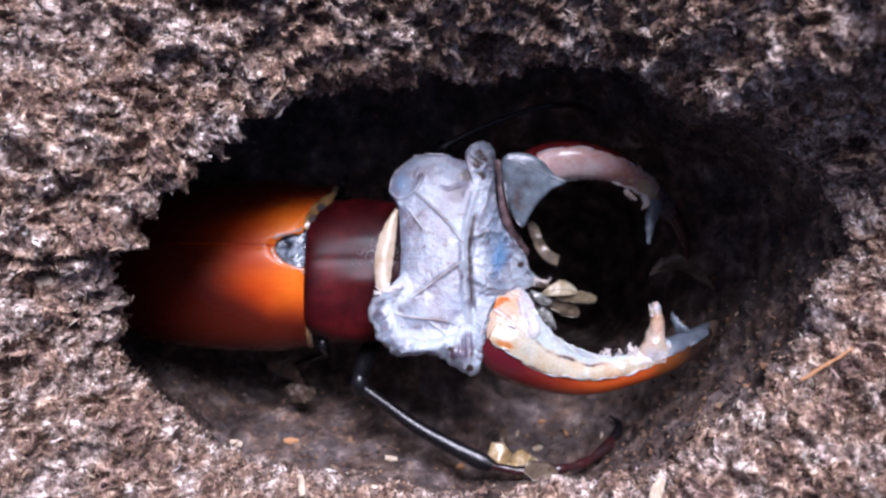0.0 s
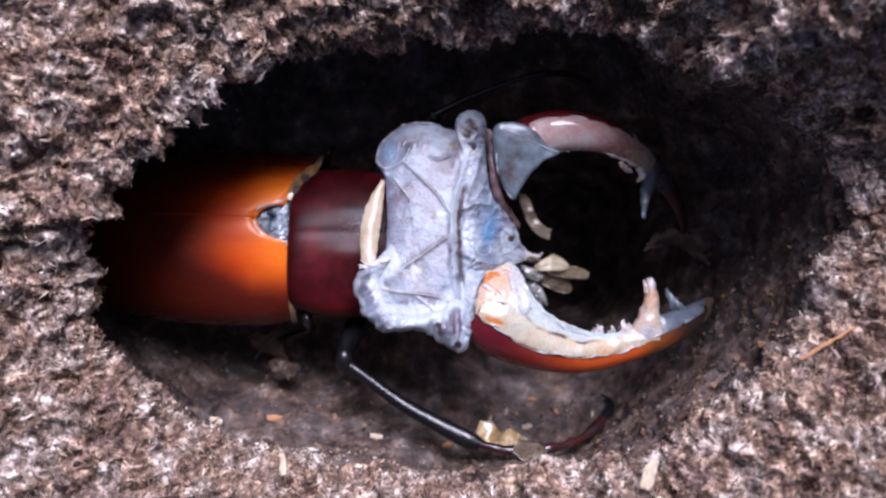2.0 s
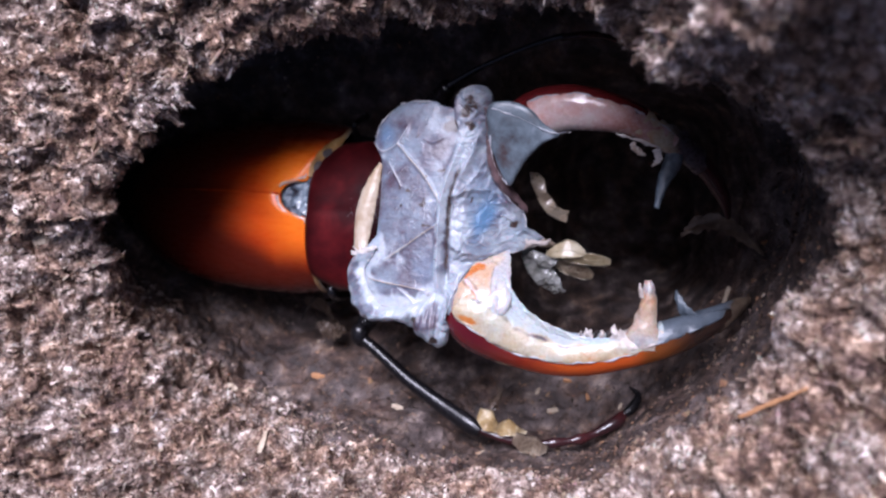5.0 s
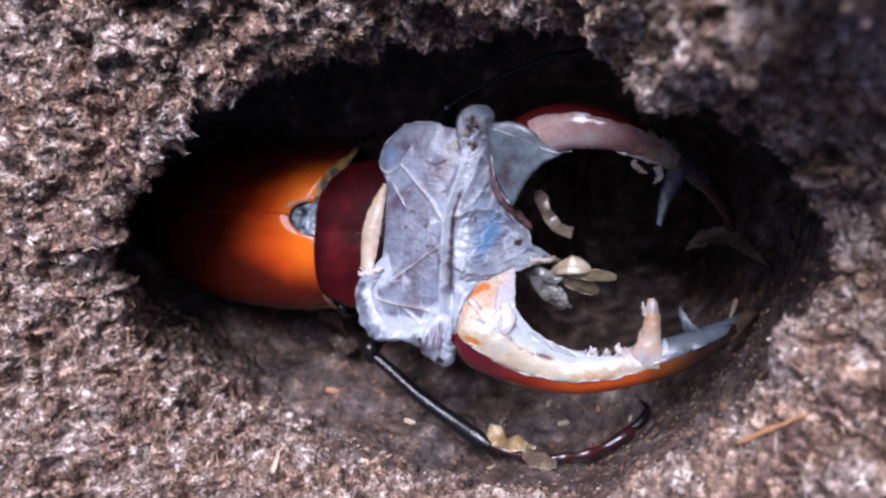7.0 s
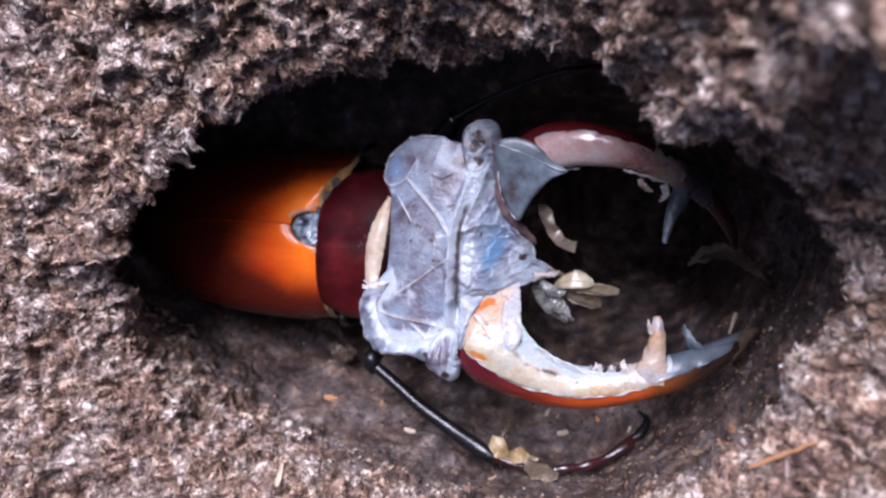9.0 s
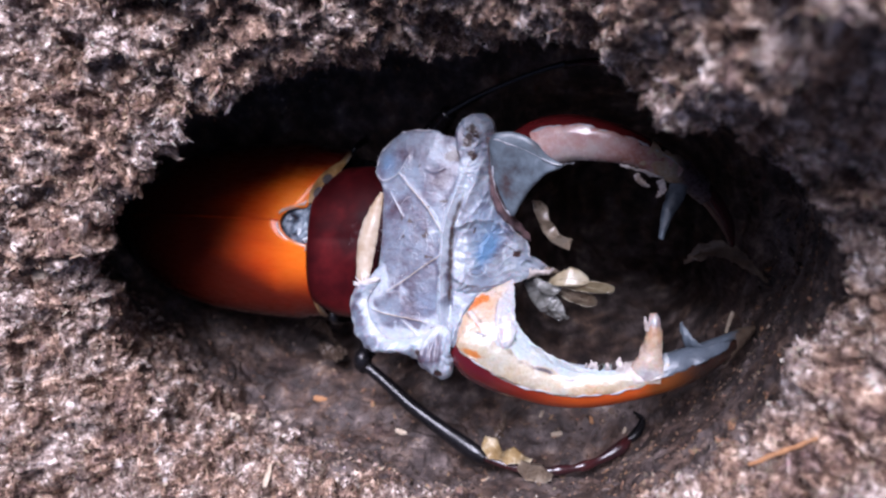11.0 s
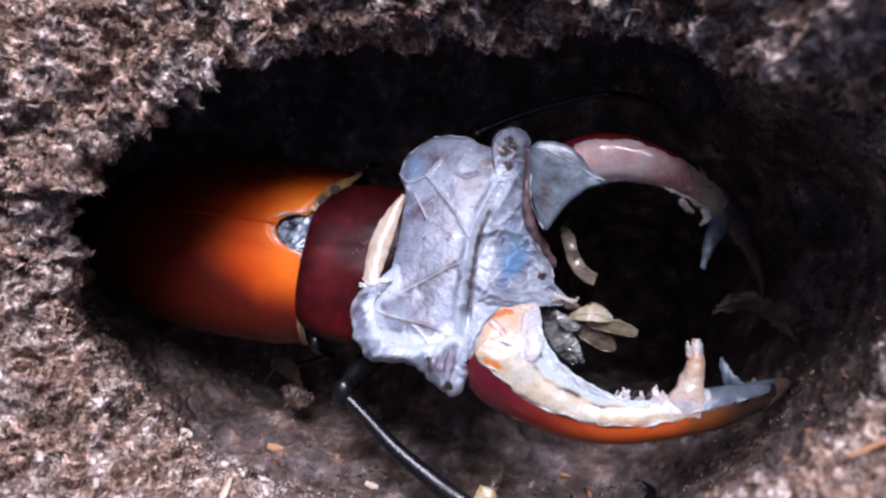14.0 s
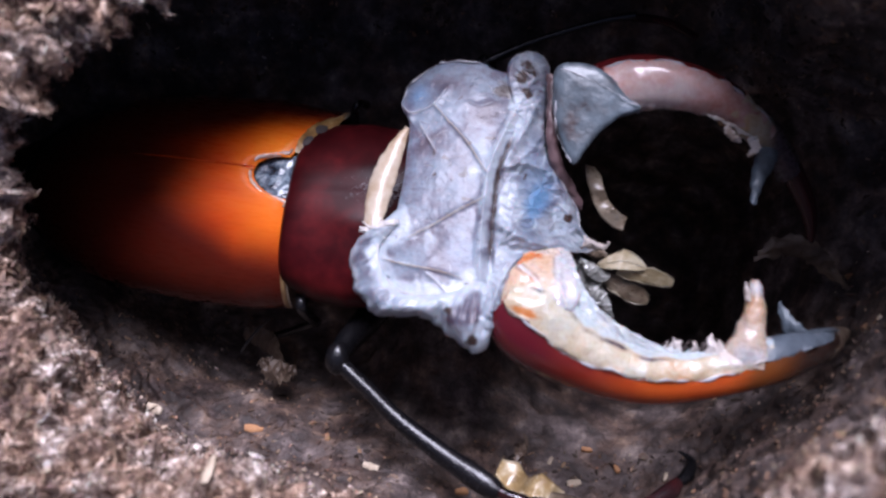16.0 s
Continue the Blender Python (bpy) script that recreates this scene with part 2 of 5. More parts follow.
def tinted(t, colour, co):
    """Multiplies a colour by slow patches of orange-brown, grey and pale wood."""
    n = t.nodes.new("ShaderNodeTexNoise")
    n.inputs["Scale"].default_value, n.inputs["Detail"].default_value = 190, 5
    t.links.new(co.outputs["Object"], n.inputs["Vector"])
    r = t.nodes.new("ShaderNodeValToRGB")
    el = r.color_ramp.elements
    el[0].position, el[0].color = 0.34, (0.55, 0.44, 0.43, 1)
    el[1].position, el[1].color = 0.66, (1.40, 1.40, 1.45, 1)
    el.new(0.44).color = (1.0, 0.82, 0.68, 1)
    el.new(0.55).color = (1.08, 1.05, 1.05, 1)
    t.links.new(n.outputs["Fac"], r.inputs[0])
    mx = t.nodes.new("ShaderNodeMix")
    mx.data_type, mx.blend_type = "RGBA", "MULTIPLY"
    mx.inputs["Factor"].default_value = 1.0
    t.links.new(colour, mx.inputs["A"])
    t.links.new(r.outputs[0], mx.inputs["B"])
    return mx.outputs["Result"]


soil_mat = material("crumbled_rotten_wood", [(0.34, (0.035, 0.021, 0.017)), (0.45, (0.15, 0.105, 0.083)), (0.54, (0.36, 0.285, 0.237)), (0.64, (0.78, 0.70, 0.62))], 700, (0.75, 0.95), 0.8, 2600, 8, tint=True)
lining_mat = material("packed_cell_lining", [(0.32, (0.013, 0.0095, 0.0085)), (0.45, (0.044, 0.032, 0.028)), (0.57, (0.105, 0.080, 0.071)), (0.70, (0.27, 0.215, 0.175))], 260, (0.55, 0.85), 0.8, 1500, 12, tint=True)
flake_mat = island_material("wood_flakes", [(0.0, (0.08, 0.05, 0.036)), (0.40, (0.22, 0.15, 0.11)), (0.75, (0.42, 0.33, 0.26)), (0.93, (0.60, 0.52, 0.44)), (1.0, (0.88, 0.83, 0.76))])
crumb_mat = island_material("wood_crumbs", [(0.0, (0.05, 0.03, 0.024)), (0.45, (0.18, 0.125, 0.095)), (0.80, (0.34, 0.265, 0.21)), (1.0, (0.64, 0.57, 0.50))])
fibre_mat = island_material("wood_fibres", [(0.0, (0.10, 0.066, 0.048)), (0.50, (0.27, 0.20, 0.155)), (0.85, (0.44, 0.365, 0.30)), (1.0, (0.72, 0.66, 0.60))])
wall_crumb_mat = island_material("wall_crumbs", [(0.0, (0.03, 0.019, 0.014)), (0.55, (0.09, 0.062, 0.046)), (0.85, (0.20, 0.14, 0.10)), (0.96, (0.34, 0.20, 0.11)), (1.0, (0.55, 0.46, 0.37))])
pronotum_mat = material("maroon_cuticle", [(0.32, (0.012, 0.0012, 0.0018)), (0.50, (0.034, 0.003, 0.004)), (0.68, (0.085, 0.007, 0.008))], 120, (0.26, 0.42), 0.04, 4500, 4, Specular_IOR_Level=0.14)
lip_mat = material("wet_pearly_lip", [(0.34, (0.40, 0.17, 0.09)), (0.50, (0.52, 0.34, 0.26)), (0.66, (0.62, 0.52, 0.46))], 300, (0.12, 0.3), 0.1, 1800, 6, Coat_Weight=0.5, Coat_Roughness=0.08)
membrane_mat = material("golden_membrane", [(0.32, (0.10, 0.05, 0.018)), (0.50, (0.30, 0.17, 0.06)), (0.66, (0.46, 0.31, 0.15))], 320, (0.12, 0.3), 0.1, 1800, 7, Coat_Weight=0.4, Coat_Roughness=0.08)
scutellum_mat = material("wet_blue_grey_shield", [(0.40, (0.012, 0.014, 0.02)), (0.48, (0.08, 0.10, 0.13)), (0.56, (0.20, 0.25, 0.30)), (0.66, (0.46, 0.50, 0.52))], 520, (0.10, 0.3), 0.4, 1500, 6, Coat_Weight=0.6, Coat_Roughness=0.05)
gold_cream_mat = material("cream_yellow_film", [(0.30, (0.30, 0.20, 0.11)), (0.50, (0.42, 0.34, 0.25)), (0.72, (0.50, 0.45, 0.38))], 260, (0.3, 0.5), 0.2, 1800, 6, Coat_Weight=0.2)
gold_mat = material("gold_brown_edge", [(0.30, (0.16, 0.075, 0.025)), (0.70, (0.42, 0.27, 0.12))], 300, (0.25, 0.4), 0.1, 2500, 4, Coat_Weight=0.3)
black_mat = material("black_cuticle", [(0.30, (0.004, 0.004, 0.005)), (0.70, (0.010, 0.009, 0.010))], 150, (0.16, 0.34), 0.25, 2600, 4, Coat_Weight=0.25, Coat_Roughness=0.1, Specular_IOR_Level=0.4)
tarsus_mat = material("red_black_cuticle", [(0.30, (0.012, 0.008, 0.010)), (0.70, (0.06, 0.012, 0.012))], 200, (0.15, 0.3), 0.1, 3000, 4, Coat_Weight=0.5, Coat_Roughness=0.1)
red_mat = material("red_brown_jaw", [(0.30, (0.30, 0.028, 0.006)), (0.70, (0.52, 0.095, 0.010))], 80, (0.18, 0.3), 0.06, 2500, 4, Coat_Weight=0.6, Coat_Roughness=0.1, Subsurface_Weight=0.15, Subsurface_Scale=0.001, rear=((0.035, 0.021, (0.10, 0.006, 0.010)), (0.0405, 0.0440, (0.16, 0.045, 0.008)), (0.0440, 0.0490, (0.030, 0.015, 0.011))))
# the far end's colour is darkened, for the shade it lies in
deep_red_mat = material("deep_red_jaw", [(0.30, (0.065, 0.006, 0.007)), (0.70, (0.13, 0.013, 0.012))], 80, (0.16, 0.28), 0.06, 2500, 4, Coat_Weight=0.4, Coat_Roughness=0.1, rear=((0.040, 0.047, (0.040, 0.010, 0.012)),))
white_mat = material("white_film", [(0.30, (0.24, 0.205, 0.20)), (0.44, (0.37, 0.355, 0.37)), (0.58, (0.47, 0.475, 0.505)), (0.74, (0.60, 0.61, 0.635))], 200, (0.32, 0.5), 0.3, 1800, 8, crinkle=0.1, Coat_Weight=0.5, Coat_Roughness=0.08)
pink_mat = material("pink_film", [(0.36, (0.34, 0.12, 0.085)), (0.46, (0.48, 0.26, 0.23)), (0.62, (0.57, 0.42, 0.39))], 170, (0.16, 0.36), 0.2, 1400, 9, crinkle=0.1, Coat_Weight=0.45, Coat_Roughness=0.08, Subsurface_Weight=0.2, Subsurface_Scale=0.001)
ivory_mat = material("ivory_film", [(0.32, (0.30, 0.22, 0.17)), (0.46, (0.50, 0.44, 0.40)), (0.66, (0.60, 0.57, 0.55))], 240, (0.28, 0.45), 0.3, 1600, 7, crinkle=0.15, Coat_Weight=0.25)
amber_mat = material("clear_amber_film", [(0.30, (0.24, 0.16, 0.07)), (0.50, (0.42, 0.34, 0.20)), (0.70, (0.56, 0.50, 0.36))], 420, (0.28, 0.45), 0.15, 1800, 8, crinkle=0.12, Coat_Weight=0.2, Coat_Roughness=0.15, Transmission_Weight=0.35)
brown_mat = material("dry_brown_film", [(0.30, (0.035, 0.021, 0.015)), (0.52, (0.085, 0.058, 0.04)), (0.72, (0.19, 0.145, 0.10))], 300, (0.3, 0.6), 0.35, 1500, 8, crinkle=0.6)
glassy_mat = material("clear_grey_film", [(0.32, (0.16, 0.155, 0.13)), (0.52, (0.38, 0.38, 0.35)), (0.70, (0.74, 0.75, 0.74))], 420, (0.06, 0.2), 0.4, 1800, 7, crinkle=0.35, Coat_Weight=0.8, Coat_Roughness=0.05, Transmission_Weight=0.5)
dusk_mat = material("dusky_blue_film", [(0.32, (0.045, 0.05, 0.06)), (0.50, (0.10, 0.125, 0.15)), (0.68, (0.20, 0.235, 0.27))], 260, (0.3, 0.5), 0.3, 1600, 8, crinkle=0.25, Coat_Weight=0.15)
spot_mat = material("dark_stain", [(0.30, (0.018, 0.013, 0.012)), (0.70, (0.07, 0.05, 0.045))], 700, (0.6, 0.8), 0.3)
chip_mat = material("pale_wood_chip", [(0.30, (0.36, 0.27, 0.18)), (0.55, (0.58, 0.48, 0.36)), (0.75, (0.74, 0.66, 0.55))], 300, (0.6, 0.85), 0.5, 1600, 6, (4, 1, 1))
orange_chip_mat = material("orange_wood_chip", [(0.30, (0.30, 0.13, 0.05)), (0.70, (0.55, 0.30, 0.14))], 300, (0.6, 0.85), 0.5)


def film_material(name, thin, milky, blue, stain, rough=(0.22, 0.5), crinkle=0.25, scale=120, **sockets):
    """Cast skin: thin and milky colours (ramps), mixed by the part's own milk, blue and stain, with wet gloss."""
    m = material(name, thin, scale, rough, 0.3, 2200, 10, crinkle=crinkle, **sockets)
    t = m.node_tree
    b = t.nodes["Principled BSDF"]
    colour = b.inputs["Base Color"].links[0].from_socket
    co = t.nodes.new("ShaderNodeTexCoord")

    def noise(size, detail):
        n = t.nodes.new("ShaderNodeTexNoise")
        n.inputs["Scale"].default_value, n.inputs["Detail"].default_value, n.inputs["Roughness"].default_value = size, detail, 0.7
        t.links.new(co.outputs["Object"], n.inputs["Vector"])
        return n.outputs["Fac"]

    def mixed(key, grain, amount, low, high, other):
        at = t.nodes.new("ShaderNodeAttribute")
        at.attribute_name = key
        add = t.nodes.new("ShaderNodeMath")
        add.operation = "MULTIPLY_ADD"
        t.links.new(grain, add.inputs[0])
        add.inputs[1].default_value = amount
        t.links.new(at.outputs["Fac"], add.inputs[2])
        span = t.nodes.new("ShaderNodeMapRange")
        span.interpolation_type = "SMOOTHSTEP"
        span.inputs["From Min"].default_value, span.inputs["From Max"].default_value = low + amount * 0.5, high + amount * 0.5
        t.links.new(add.outputs[0], span.inputs["Value"])
        mx = t.nodes.new("ShaderNodeMix")
        mx.data_type = "RGBA"
        t.links.new(span.outputs[0], mx.inputs["Factor"])
        t.links.new(colour, mx.inputs["A"])
        if isinstance(other, tuple):
            mx.inputs["B"].default_value = (*other, 1)
        else:
            t.links.new(other, mx.inputs["B"])
        return mx.outputs["Result"]

    ramp = t.nodes.new("ShaderNodeValToRGB")
    el = ramp.color_ramp.elements
    el[0].position, el[0].color = milky[0][0], (*milky[0][1], 1)
    el[1].position, el[1].color = milky[-1][0], (*milky[-1][1], 1)
    t.links.new(noise(260, 8), ramp.inputs[0])
    colour = mixed("milk", noise(420, 8), 0.9, 0.2, 0.85, ramp.outputs[0])
    colour = mixed("blue", noise(300, 6), 0.4, 0.05, 0.95, blue)
    colour = mixed("stain", noise(900, 8), 1.1, 0.35, 0.8, stain)
    t.links.new(colour, b.inputs["Base Color"])
    return m


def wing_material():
    """Translucent amber with fine long streaks; light in front, mahogany shade behind painted in."""
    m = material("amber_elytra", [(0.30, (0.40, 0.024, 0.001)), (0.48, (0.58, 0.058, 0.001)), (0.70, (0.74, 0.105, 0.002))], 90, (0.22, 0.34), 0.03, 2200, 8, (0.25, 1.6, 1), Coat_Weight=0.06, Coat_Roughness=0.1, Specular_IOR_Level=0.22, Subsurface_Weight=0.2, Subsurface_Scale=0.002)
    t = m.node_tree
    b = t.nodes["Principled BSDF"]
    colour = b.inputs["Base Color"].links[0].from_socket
    for key, stops in (("clear", ((0.0, 0.0), (1.0, 1.0))), ("wing_shade", ((0.12, 0.0), (0.85, 1.0)))):
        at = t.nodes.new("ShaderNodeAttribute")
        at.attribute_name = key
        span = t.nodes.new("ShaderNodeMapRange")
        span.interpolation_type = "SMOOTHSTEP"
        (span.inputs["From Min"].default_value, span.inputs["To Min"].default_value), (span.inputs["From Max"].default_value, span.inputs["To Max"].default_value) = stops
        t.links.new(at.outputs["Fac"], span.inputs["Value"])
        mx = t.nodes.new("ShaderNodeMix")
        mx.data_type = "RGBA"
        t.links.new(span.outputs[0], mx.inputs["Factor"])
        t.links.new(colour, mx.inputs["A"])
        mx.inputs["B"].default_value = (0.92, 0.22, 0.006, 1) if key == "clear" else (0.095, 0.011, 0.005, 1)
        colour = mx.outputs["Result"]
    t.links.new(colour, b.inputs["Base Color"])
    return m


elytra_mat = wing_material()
film_mat = film_material("grey_lilac_cast_film", [(0.36, (0.054, 0.036, 0.054)), (0.46, (0.098, 0.092, 0.124)), (0.60, (0.168, 0.195, 0.240))], [(0.32, (0.22, 0.245, 0.285)), (0.66, (0.45, 0.485, 0.525))], (0.105, 0.195, 0.32), (0.045, 0.028, 0.024), (0.28, 0.55), 0.2, 230, Coat_Weight=0.16, Coat_Roughness=0.12, Subsurface_Weight=0.15, Subsurface_Scale=0.001)
jaw_film_mat = film_material("peach_jaw_film", [(0.30, (0.42, 0.20, 0.085)), (0.44, (0.48, 0.315, 0.20)), (0.60, (0.53, 0.42, 0.33))], [(0.30, (0.36, 0.335, 0.335)), (0.66, (0.53, 0.52, 0.53))], (0.07, 0.05, 0.06), (0.50, 0.15, 0.03), (0.16, 0.4), 0.06, Coat_Weight=0.3, Coat_Roughness=0.1, Subsurface_Weight=0.3, Subsurface_Scale=0.0015)
tip_film_mat = film_material("dusky_tip_film", [(0.36, (0.045, 0.055, 0.07)), (0.64, (0.15, 0.18, 0.215))], [(0.30, (0.45, 0.37, 0.31)), (0.66, (0.58, 0.52, 0.48))], (0.10, 0.13, 0.17), (0.11, 0.07, 0.045), Coat_Weight=0.25, Coat_Roughness=0.2)
fan_mat = material("blue_grey_fan_film", [(0.36, (0.045, 0.028, 0.028)), (0.46, (0.075, 0.09, 0.105)), (0.58, (0.125, 0.155, 0.18)), (0.70, (0.23, 0.27, 0.31))], 190, (0.25, 0.45), 0.2, 1600, 9, crinkle=0.05, Coat_Weight=0.2, Coat_Roughness=0.2)
rib_mat = material("pale_clear_rib", [(0.32, (0.30, 0.24, 0.14)), (0.66, (0.68, 0.62, 0.48))], 400, (0.1, 0.25), 0.1, 1800, 5, Coat_Weight=0.6, Coat_Roughness=0.06)
gold_film_mat = material("golden_thin_film", [(0.32, (0.15, 0.085, 0.03)), (0.48, (0.36, 0.25, 0.11)), (0.66, (0.62, 0.53, 0.37))], 380, (0.15, 0.35), 0.25, 1500, 8, crinkle=0.15, Coat_Weight=0.4, Coat_Roughness=0.1, Transmission_Weight=0.2)
rim_mat = material("mauve_brown_rim", [(0.30, (0.06, 0.032, 0.034)), (0.70, (0.16, 0.10, 0.10))], 300, (0.3, 0.5), 0.3, 1600, 8, crinkle=0.3)
beige_mat = material("beige_thin_film", [(0.32, (0.10, 0.066, 0.04)), (0.50, (0.23, 0.175, 0.12)), (0.68, (0.41, 0.345, 0.26))], 300, (0.2, 0.4), 0.25, 1500, 8, crinkle=0.2, Coat_Weight=0.3, Transmission_Weight=0.3)

# ---- the broken block of rotten wood with the pupal cell ----
MID = np.array([0.0, -2.0])
RIM = np.array([
    (49.6, -4, 23), (45.6, -10.8, 26), (39.5, -17.8, 27.6), (31.5, -23.5, 27), (26, -28, 24.5), (18.5, -31.5, 20), (11.6, -33.5, 17), (4.4, -36, 13.5), (-3.2, -35.2, 13.5), (-11, -33, 15), (-22, -31, 16.5),
    (-32.8, -27.2, 16), (-39.5, -18.5, 16), (-42.5, -12, 15), (-42, -3, 18), (-38, 4, 22), (-32, 9, 20), (-29.5, 13.5, 20), (-25, 18, 16), (-18, 21.0, 10),
    (-9, 23.2, 10), (7, 25.8, 6), (24, 25.8, 13), (29, 21, 19.5), (32.5, 17.5, 27.5), (38, 17, 22), (46.6, 12.5, 23), (49.8, 4, 24.5)], float)
TURN_COUNT = 1500


def around(angles, table):
    """Values at the angles from a table of (degrees, value), smoothly and round the circle."""
    d = np.array(sorted(table), float)
    a = np.concatenate([d[-1:, 0] - 360, d[:, 0], d[:1, 0] + 360])
    v = np.concatenate([d[-1:, 1], d[:, 1], d[:1, 1]])
    x = np.interp(np.degrees(angles) % 360, a, v)
    k = np.hanning(61)
    k /= k.sum()
    return np.convolve(np.concatenate([x[-30:], x, x[:30]]), k, "valid")


def soil_base():
    """The smooth form of the block: rows from the open ground over the rim, down the wall and across the cell's floor."""
    ang = np.linspace(0, 2 * math.pi, TURN_COUNT, endpoint=False)
    ra = np.arctan2(RIM[:, 1] - MID[1], RIM[:, 0] - MID[0]) % (2 * math.pi)
    order = np.argsort(ra)
    ra, rr, rz = ra[order], np.hypot(*(RIM[order, :2] - MID).T), RIM[order, 2]
    wrap = lambda v, o=0.0: np.concatenate([v[-1:] - o, v, v[:1] + o])
    R = np.interp(ang, wrap(ra, 2 * math.pi), wrap(rr))
    Z = np.interp(ang, wrap(ra, 2 * math.pi), wrap(rz))
    k = np.hanning(25)
    k /= k.sum()
    soft = lambda v: np.convolve(np.concatenate([v[-12:], v, v[:12]]), k, "valid")
    R, Z = soft(R), soft(Z)
    far = around(ang, [(0, 30), (8, 29), (16, 31), (25, 44), (40, 41), (52, 31), (65, 24), (90, 20), (130, 24), (180, 24), (230, 23), (270, 24), (310, 36), (335, 36), (350, 32)])
    # ground out of view raised towards the right, added to shade the cell
    outer = around(ang, [(0, 48), (22, 58), (42, 50), (62, 32), (90, 22), (130, 25), (180, 25), (230, 24), (270, 25), (310, 38), (338, 42)])
    bulge = around(ang, [(0, -3), (30, 2), (60, 7), (90, 9), (135, 14), (160, 24), (176, 25), (188, 20), (198, 12), (208, 7), (222, 5), (240, 2), (255, 0), (270, -1), (290, 2), (305, 5), (335, 1)])
    mid = around(ang, [(0, -6), (90, -6), (180, -6), (198, -8), (225, -7), (250, -4), (270, -5), (310, -4)])
    RW = R + bulge
    keys_r = np.stack([R + 55, R + 38, R + 22, R + 10, R + 3.5, R + 0.6, R + 0.12 * bulge, R + 0.5 * bulge, RW, 0.93 * RW, 0.75 * RW, 0.4 * RW, 0.01 * RW])
    keys_z = np.stack([outer, outer, 0.8 * outer + 0.2 * far, Z + 0.75 * (far - Z), Z + 0.35 * (far - Z) + 0.4, Z + 0.1 * (far - Z), Z - 2.0, 0.6 * Z + 0.4 * mid, mid, 0.5 * mid - 8.5, 0 * Z - 17.8, 0 * Z - 19.3, 0 * Z - 19.5])
    counts = [36, 60, 72, 48, 28, 18, 34, 36, 30, 30, 28, 14]
    m = len(keys_r)
    u = np.concatenate([np.linspace(i, i + 1, c, endpoint=False) for i, c in enumerate(counts)] + [[m - 1.0]])
    i = np.minimum(u.astype(int), m - 2)
    f = (u - i)[:, None]
    rows = []
    for k in (keys_r, keys_z):
        a, b, c, d = k[np.maximum(i - 1, 0)], k[i], k[i + 1], k[np.minimum(i + 2, m - 1)]
        rows.append(0.5 * (2 * b + (c - a) * f + (2 * a - 5 * b + 4 * c - d) * f ** 2 + (3 * b - a - 3 * c + d) * f ** 3))
    r, z = rows
    g = np.stack([MID[0] + r * np.cos(ang), MID[1] + r * np.sin(ang), z], -1)
    # a pit added under the jaws, so that the floor there stays dark
    g[..., 2] -= 38 * np.exp(-((g[..., 0] - 23) / 16) ** 4 - ((g[..., 1] + 3) / 18.5) ** 4) * np.clip((u[:, None] - 8.3) / 1.5, 0, 1)
    # a hollow added beside the body, to keep that floor in shade
    g[..., 2] -= 9 * np.exp(-((g[..., 0] + 27) / 19) ** 4 - ((g[..., 1] + 21) / 7.5) ** 4) * np.clip((u[:, None] - 8.0) / 1.5, 0, 1)
    return g, u


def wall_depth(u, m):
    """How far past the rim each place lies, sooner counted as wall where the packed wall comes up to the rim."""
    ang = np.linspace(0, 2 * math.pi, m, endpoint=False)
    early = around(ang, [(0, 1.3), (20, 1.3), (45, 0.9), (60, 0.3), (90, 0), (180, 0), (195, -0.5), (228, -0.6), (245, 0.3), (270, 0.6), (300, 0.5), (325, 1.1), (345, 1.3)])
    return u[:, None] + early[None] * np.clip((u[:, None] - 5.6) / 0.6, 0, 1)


def soil_relief():
    g, u = soil_base()
    n, m = g.shape[:2]
    du = np.gradient(g, axis=0)
    dv = (np.roll(g, -1, 1) - np.roll(g, 1, 1)) / 2
    nn = np.cross(dv, du)
    nn /= np.linalg.norm(nn, axis=-1, keepdims=True) + 1e-9
    nn *= np.sign(nn[5, 0, 2])
    p = g.reshape(-1, 3)
    loose = np.interp(wall_depth(u, m), [0, 5.6, 6.6, 7.6, 8.6, 14], [1, 1, 0.75, 0.45, 0.22, 0.15]).ravel()
    warp = p + 0.8 * np.stack([vnoise(p, 2.2, 30 + k) for k in range(3)], -1)
    big = 1.7 * vnoise(p, 11, 1) + 1.1 * vnoise(p, 5.5, 2)
    middle = 2.2 * vnoise(warp, 3.8, 3) + 2.7 * (0.4 - np.abs(vnoise(warp, 2.3, 4))) + 1.3 * (np.abs(vnoise(warp, 1.7, 9)) - 0.3)
    small = 1.0 * (0.4 - np.abs(vnoise(warp, 1.0, 5))) + 0.45 * vnoise(p, 0.55, 6)
    disp = big * np.minimum(1, loose + 0.12) + (middle + small) * loose
    q = p + nn.reshape(-1, 3) * disp[:, None]
    side = np.stack([vnoise(warp, 1.3, 7), vnoise(warp, 1.3, 8), 0 * disp], -1)
    q += 0.55 * side * loose[:, None]
    return q.reshape(n, m, 3), nn, u


